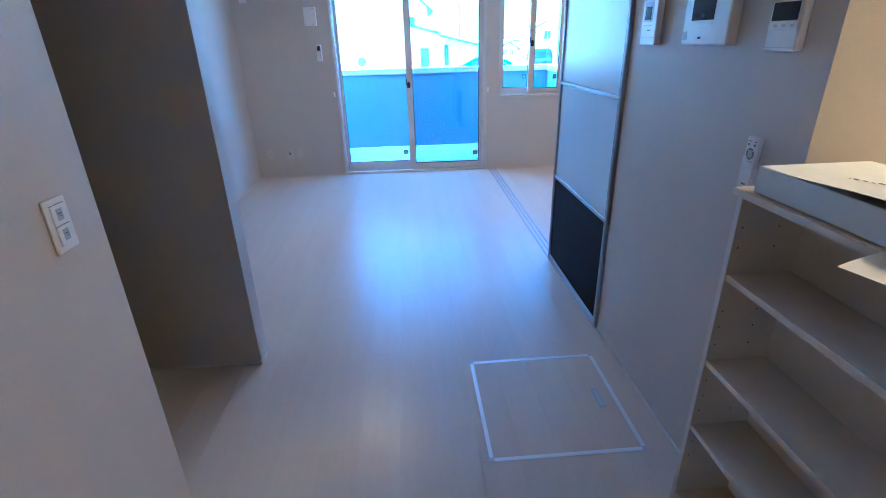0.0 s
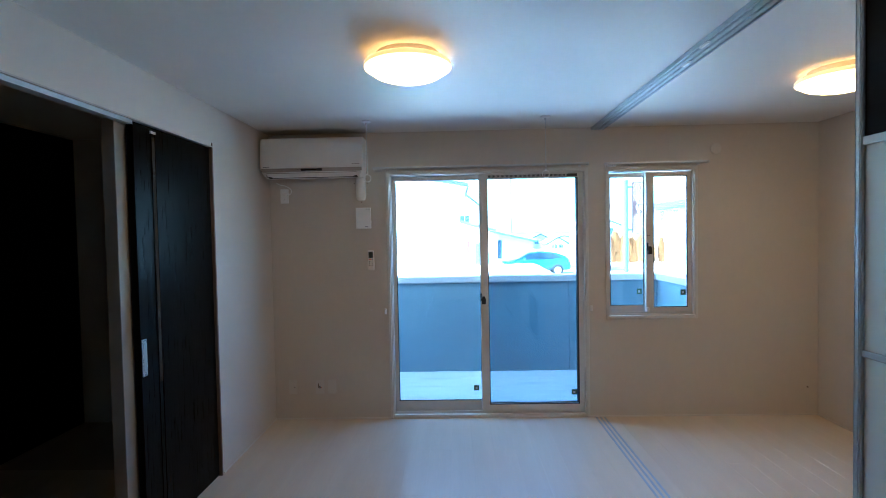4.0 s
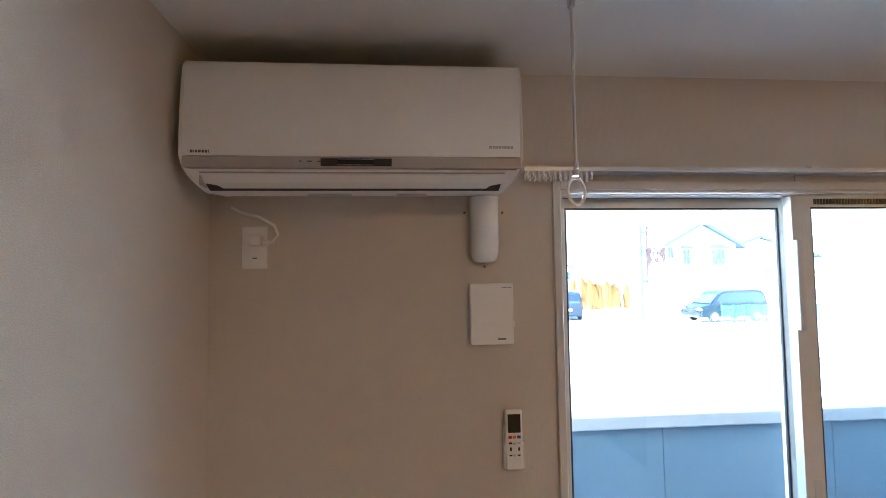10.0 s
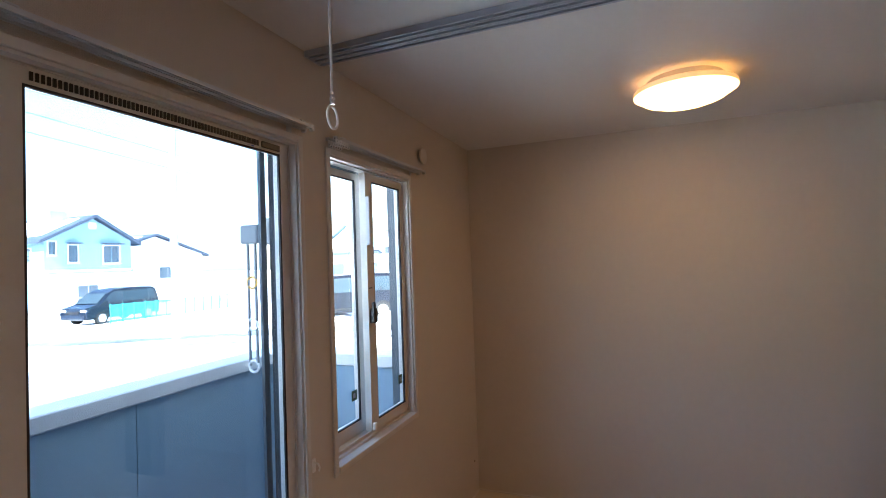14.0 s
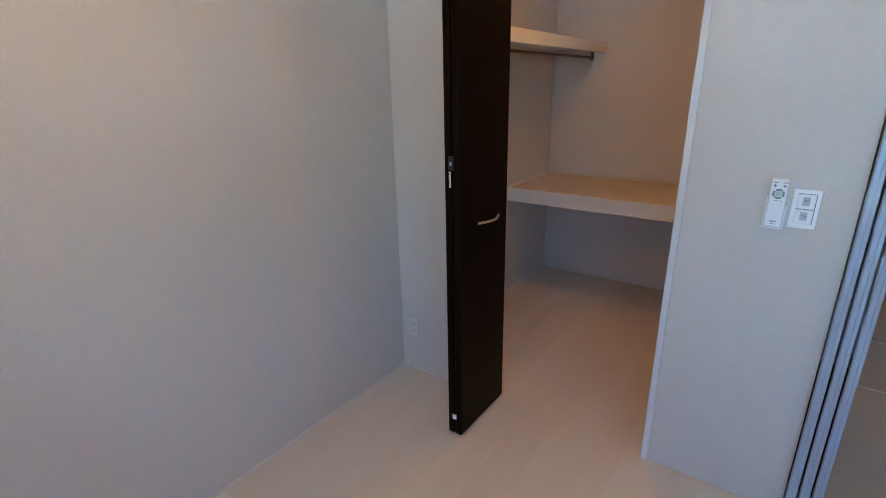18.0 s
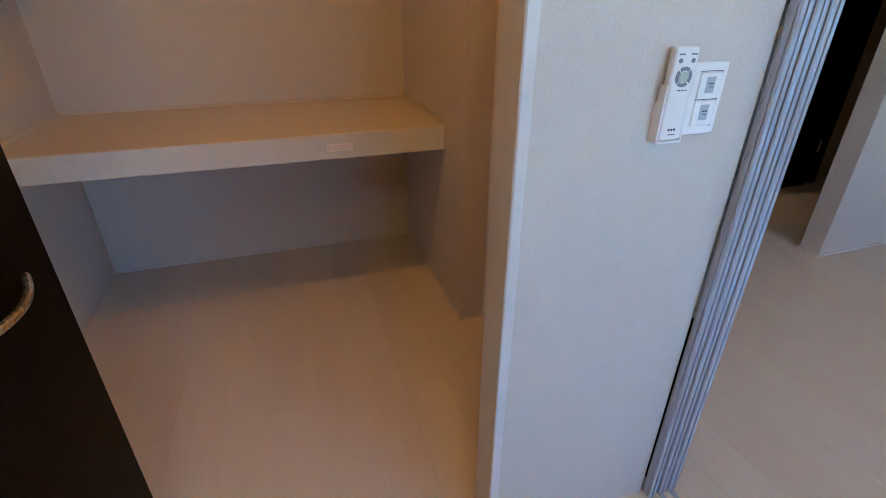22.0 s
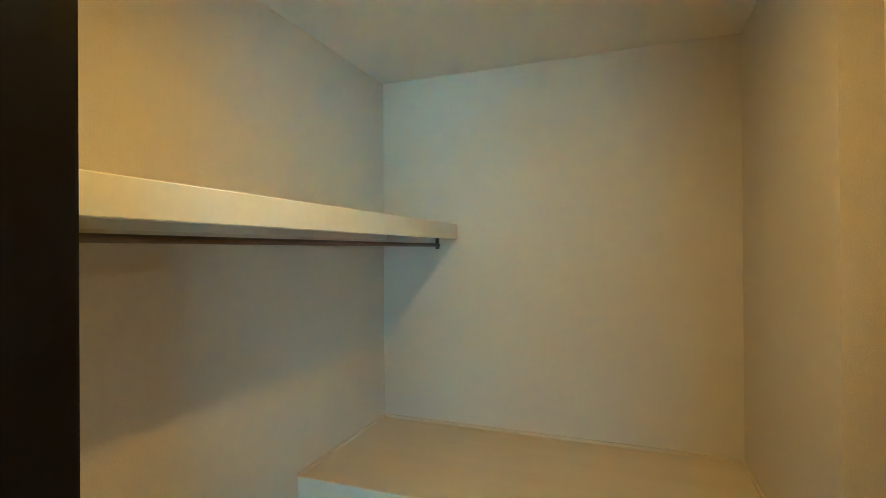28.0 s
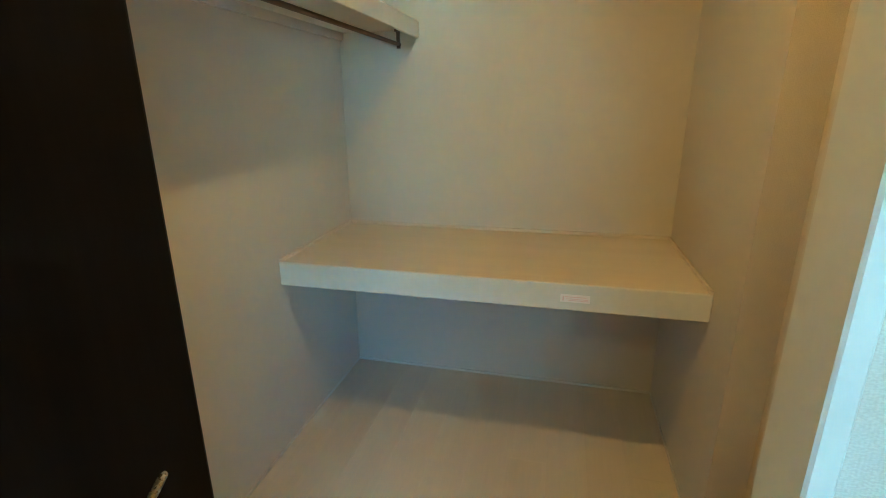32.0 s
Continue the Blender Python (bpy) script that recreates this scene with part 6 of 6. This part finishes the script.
def vehicle(m, label, paint, van=False):
    """A parked car, nose towards +x, built at the origin on its wheels."""
    t = thing("parked_car", (0, 0, 0), label, "car", "parked cars")
    if van:
        prof = [(2.25, 0.30), (2.32, 0.60), (2.22, 0.90), (1.55, 1.06), (0.95, 1.58), (0.55, 1.76), (-0.6, 1.84), (-1.90, 1.80), (-2.18, 1.62), (-2.30, 1.0), (-2.30, 0.30)]
        glass = [(1.35, 1.10), (0.86, 1.56), (0.50, 1.66), (-1.86, 1.68), (-2.06, 1.12)]
        posts = (0.62, -0.45, -1.35)
    else:
        prof = [(2.12, 0.32), (2.22, 0.58), (2.05, 0.84), (1.10, 1.00), (0.30, 1.42), (-0.45, 1.52), (-1.25, 1.42), (-1.95, 1.12), (-2.18, 0.98), (-2.20, 0.34)]
        glass = [(0.92, 1.02), (0.26, 1.36), (-0.45, 1.45), (-1.20, 1.36), (-1.75, 1.08)]
        posts = (-0.30, -1.10)

    def lean(bm, low=0.95, high=1.6, by=0.86):
        for v in bm.verts:
            if v.co.z > low:
                v.co.y *= 1 + (by - 1) * min(1.0, (v.co.z - low) / (high - low))
        return bm

    bm = prism(prof, "Y", -0.86, 0.86)
    bmesh.ops.bevel(bm, geom=[e for e in bm.edges if abs(e.verts[0].co.y - e.verts[1].co.y) < 1e-6], offset=0.08, segments=3, affect="EDGES")
    body = part("body", lean(bm), paint, t, "", True)
    for s in (-1, 1):
        part("side_glass", lean(prism(glass, "Y", min(s * 0.855, s * 0.873), max(s * 0.855, s * 0.873))), CARGLASS, body)
        part("side_trim", cube(-1.0, 1.0, s * 0.868 - 0.008, s * 0.868 + 0.008, 0.42, 0.50, 0.004), BLACKPL, body)
        for wx in (1.42, -1.40):
            arch = [(wx + 0.40 * math.cos(math.pi * q / 10), 0.31 + 0.40 * math.sin(math.pi * q / 10)) for q in range(11)]
            part("wheel_arch", prism(arch, "Y", min(s * 0.80, s * 0.868), max(s * 0.80, s * 0.868)), BLACKPL, body)
        part("door_line", boxes(*[(px - 0.008, px + 0.008, s * 0.866 - 0.004, s * 0.866 + 0.004, 0.45, 1.0) for px in (posts[0], posts[1], 1.0)]), BLACKPL, body)
        part("headlight", cube(prof[2][0] - 0.28, prof[2][0] + 0.06, s * 0.62 - 0.17, s * 0.62 + 0.17, 0.66, 0.82, 0.03), LETTER, body)
        part("tail_light", cube(-2.27 if van else -2.19, -2.10, s * 0.72 - 0.08, s * 0.72 + 0.08, 0.85, 1.15, 0.02), RED, body)
        part("mirror", cube(glass[0][0] - 0.34, glass[0][0] - 0.14, s * 0.96 - 0.08, s * 0.96 + 0.08, glass[0][1], glass[0][1] + 0.15, 0.03), paint, body)
        for px in posts:
            part("pillar", lean(boxes((px - 0.035, px + 0.035, min(s * 0.855, s * 0.878), max(s * 0.855, s * 0.878), glass[0][1], 1.50 if van else 1.36))), BLACKPL, body)
    f0, f1 = prof[3], prof[4]
    part("windscreen", lean(prism([(f0[0] + 0.02, f0[1] + 0.04), (f1[0] + 0.03, f1[1]), (f1[0] - 0.03, f1[1]), (f0[0] - 0.05, f0[1] + 0.02)], "Y", -0.72, 0.72)), CARGLASS, body)
    b0, b1 = (-2.24, 1.08) if van else (-2.00, 1.12), (-2.10, 1.60) if van else (-1.36, 1.40)
    part("rear_window", lean(prism([(b0[0] - 0.05, b0[1] + 0.03), (b1[0] - 0.05, b1[1]), (b1[0] + 0.06, b1[1]), (b0[0] + 0.06, b0[1])], "Y", -0.70, 0.70)), CARGLASS, body)
    part("bumper", cube(2.16, 2.36, -0.74, 0.74, 0.32, 0.52, 0.05), paint, body)
    part("grille", cube(2.24, 2.345, -0.42, 0.42, 0.60, 0.76, 0.02), BLACKPL, body)
    part("number_plate", cube(-2.335, -2.25, -0.18, 0.18, 0.62, 0.78, 0.01), LETTER, body)
    for wx in (1.42, -1.40):
        for s in (-1, 1):
            w = part("wheel", cyl(bmesh.new(), (wx, s * 0.79 - 0.10, 0.33), 0.33, 0.20, "Y", 24, bevel=0.03), TYRE, t)
            part("rim", cyl(bmesh.new(), (wx, s * 0.885 - 0.02, 0.33), 0.215, 0.04, "Y", 18), GREYPL, w)
    t.matrix_world = m
    return t


vehicle(pose(5.25, 33.4, lie(33.4) - 0.05, 0, 0, 176), "blue hatchback parked behind a snow heap", CARBLUE)
vehicle(pose(9.9, 36.5, lie(36.5), 0, 0, 80), "black minivan standing on the snowy street", CARBLACK, True)
vehicle(pose(17.9, 31.6, lie(31.6), 0, 0, 188), "black minivan parked behind a turquoise fence", CARBLACK, True)
vehicle(pose(16.8, 16.0, lie(16.0), 0, 0, 138), "dark blue minivan parked beside the snowy street", CARNAVY, True)

gf = thing("turquoise_fence", (18.0, 29.3, lie(29.3)), "low turquoise mesh fence in the snow", "fence")
for k in range(13):
    fx, g = 16.2 + 0.62 * k, lie(29.3)
    part("fence_panel", boxes(*[(fx + 0.04 + 0.045 * q, fx + 0.062 + 0.045 * q, 29.30, 29.31, g + 0.12, g + 0.95) for q in range(13)], (fx + 0.04, fx + 0.62, 29.295, 29.315, g + 0.10, g + 0.14), (fx + 0.04, fx + 0.62, 29.295, 29.315, g + 0.92, g + 0.97)), FENCEGREEN, gf)
    part("fence_post", boxes((fx, fx + 0.04, 29.28, 29.33, g, g + 1.02)), FENCEGREEN, gf)

cf = thing("wire_fence", (4.4, 17.0, GROUND), "low wire garden fence in the snow", "fence")
for k in range(15):
    part("fence_wire", cyl(bmesh.new(), (4.0 + 0.06 * k, 17.06, GROUND), 0.006, 0.36, "Z", 6), STEEL, cf)
part("fence_rail", boxes((4.0, 4.85, 17.05, 17.07, GROUND + 0.33, GROUND + 0.35), (4.0, 4.85, 17.05, 17.07, GROUND + 0.10, GROUND + 0.12)), STEEL, cf)
for k in range(20):
    fx = -0.8 + 0.235 * k
    solid("fence_stake", cyl(bmesh.new(), (fx, 12.6 + 0.16 * k, GROUND), 0.010, 0.20 + 0.03 * (k % 3), "Z", 6), STEEL, "thin metal stake standing in the snow", "stake", "fence stakes")

# the building itself beyond the flat: facade to either side and above, so that it shades its own balcony
solid("facade", boxes((-14, -3.12, 6.0, 6.02, GROUND, 5.6), (EAST + 0.12, 9.0, 6.0, 6.02, GROUND, 5.6), (-3.12, EAST + 0.12, 6.0, 6.02, CEIL_Z + 0.12, 5.6), (-3.12, EAST + 0.12, 6.0, 6.02, GROUND, -0.2)), RENDERW, "pale outer wall of the apartment building", "facade", kind=STR)

# ---- floor boards ----
floor = thing("floor", (0, 2, 0), "pale beech-pattern wood floor boards", "floor", kind=STR)
PITCH, FIRST, LONG = 0.1515, 0.165, 1.818
cache = {}


def board(x0, x1, y0, y1):
    key = (round(x1 - x0, 4), round(y1 - y0, 4))
    if key not in cache:
        w, d = key
        cache[key] = mesh_of("board", cube(-w / 2 + 0.0001, w / 2 - 0.0001, -d / 2 + 0.0001, d / 2 - 0.0001, -0.0115, 0.0, 0.0003), FLOOR)
    ob = new("board", cache[key])
    ob.parent = floor
    ob.matrix_parent_inverse = floor.matrix_world.inverted()
    ob.location = ((x0 + x1) / 2, (y0 + y1) / 2, 0)


def lay(x0, x1, y0, y1):
    k0, k1 = math.floor((x0 - FIRST) / PITCH), math.ceil((x1 - FIRST) / PITCH)
    for k in range(k0, k1):
        a, b = max(x0, FIRST + k * PITCH), min(x1, FIRST + (k + 1) * PITCH)
        if b - a < 0.004:
            continue
        off = (k * 0.606) % LONG
        y = y0 - LONG + off
        while y < y1:
            c, d = max(y, y0), min(y + LONG, y1)
            if d - c > 0.01:
                if b > HX0 and a < HX1 and d > HY0 and c < HY1:
                    for e, f, g, i in ((a, b, c, HY0), (a, b, HY1, d), (a, HX0, max(c, HY0), min(d, HY1)), (HX1, b, max(c, HY0), min(d, HY1))):
                        if f - e > 0.004 and i - g > 0.004:
                            board(e, f, g, i)
                else:
                    board(a, b, c, d)
            y += LONG


bpy.context.view_layer.update()
lay(WEST, 1.346, SOUTH, NORTH)
lay(1.450, EAST, 1.40, NORTH)
lay(1.346, 1.450, SOUTH, 2.335)
lay(1.450, EAST, SOUTH, 1.28)
lay(-3.0, WEST, 1.40, 5.0)
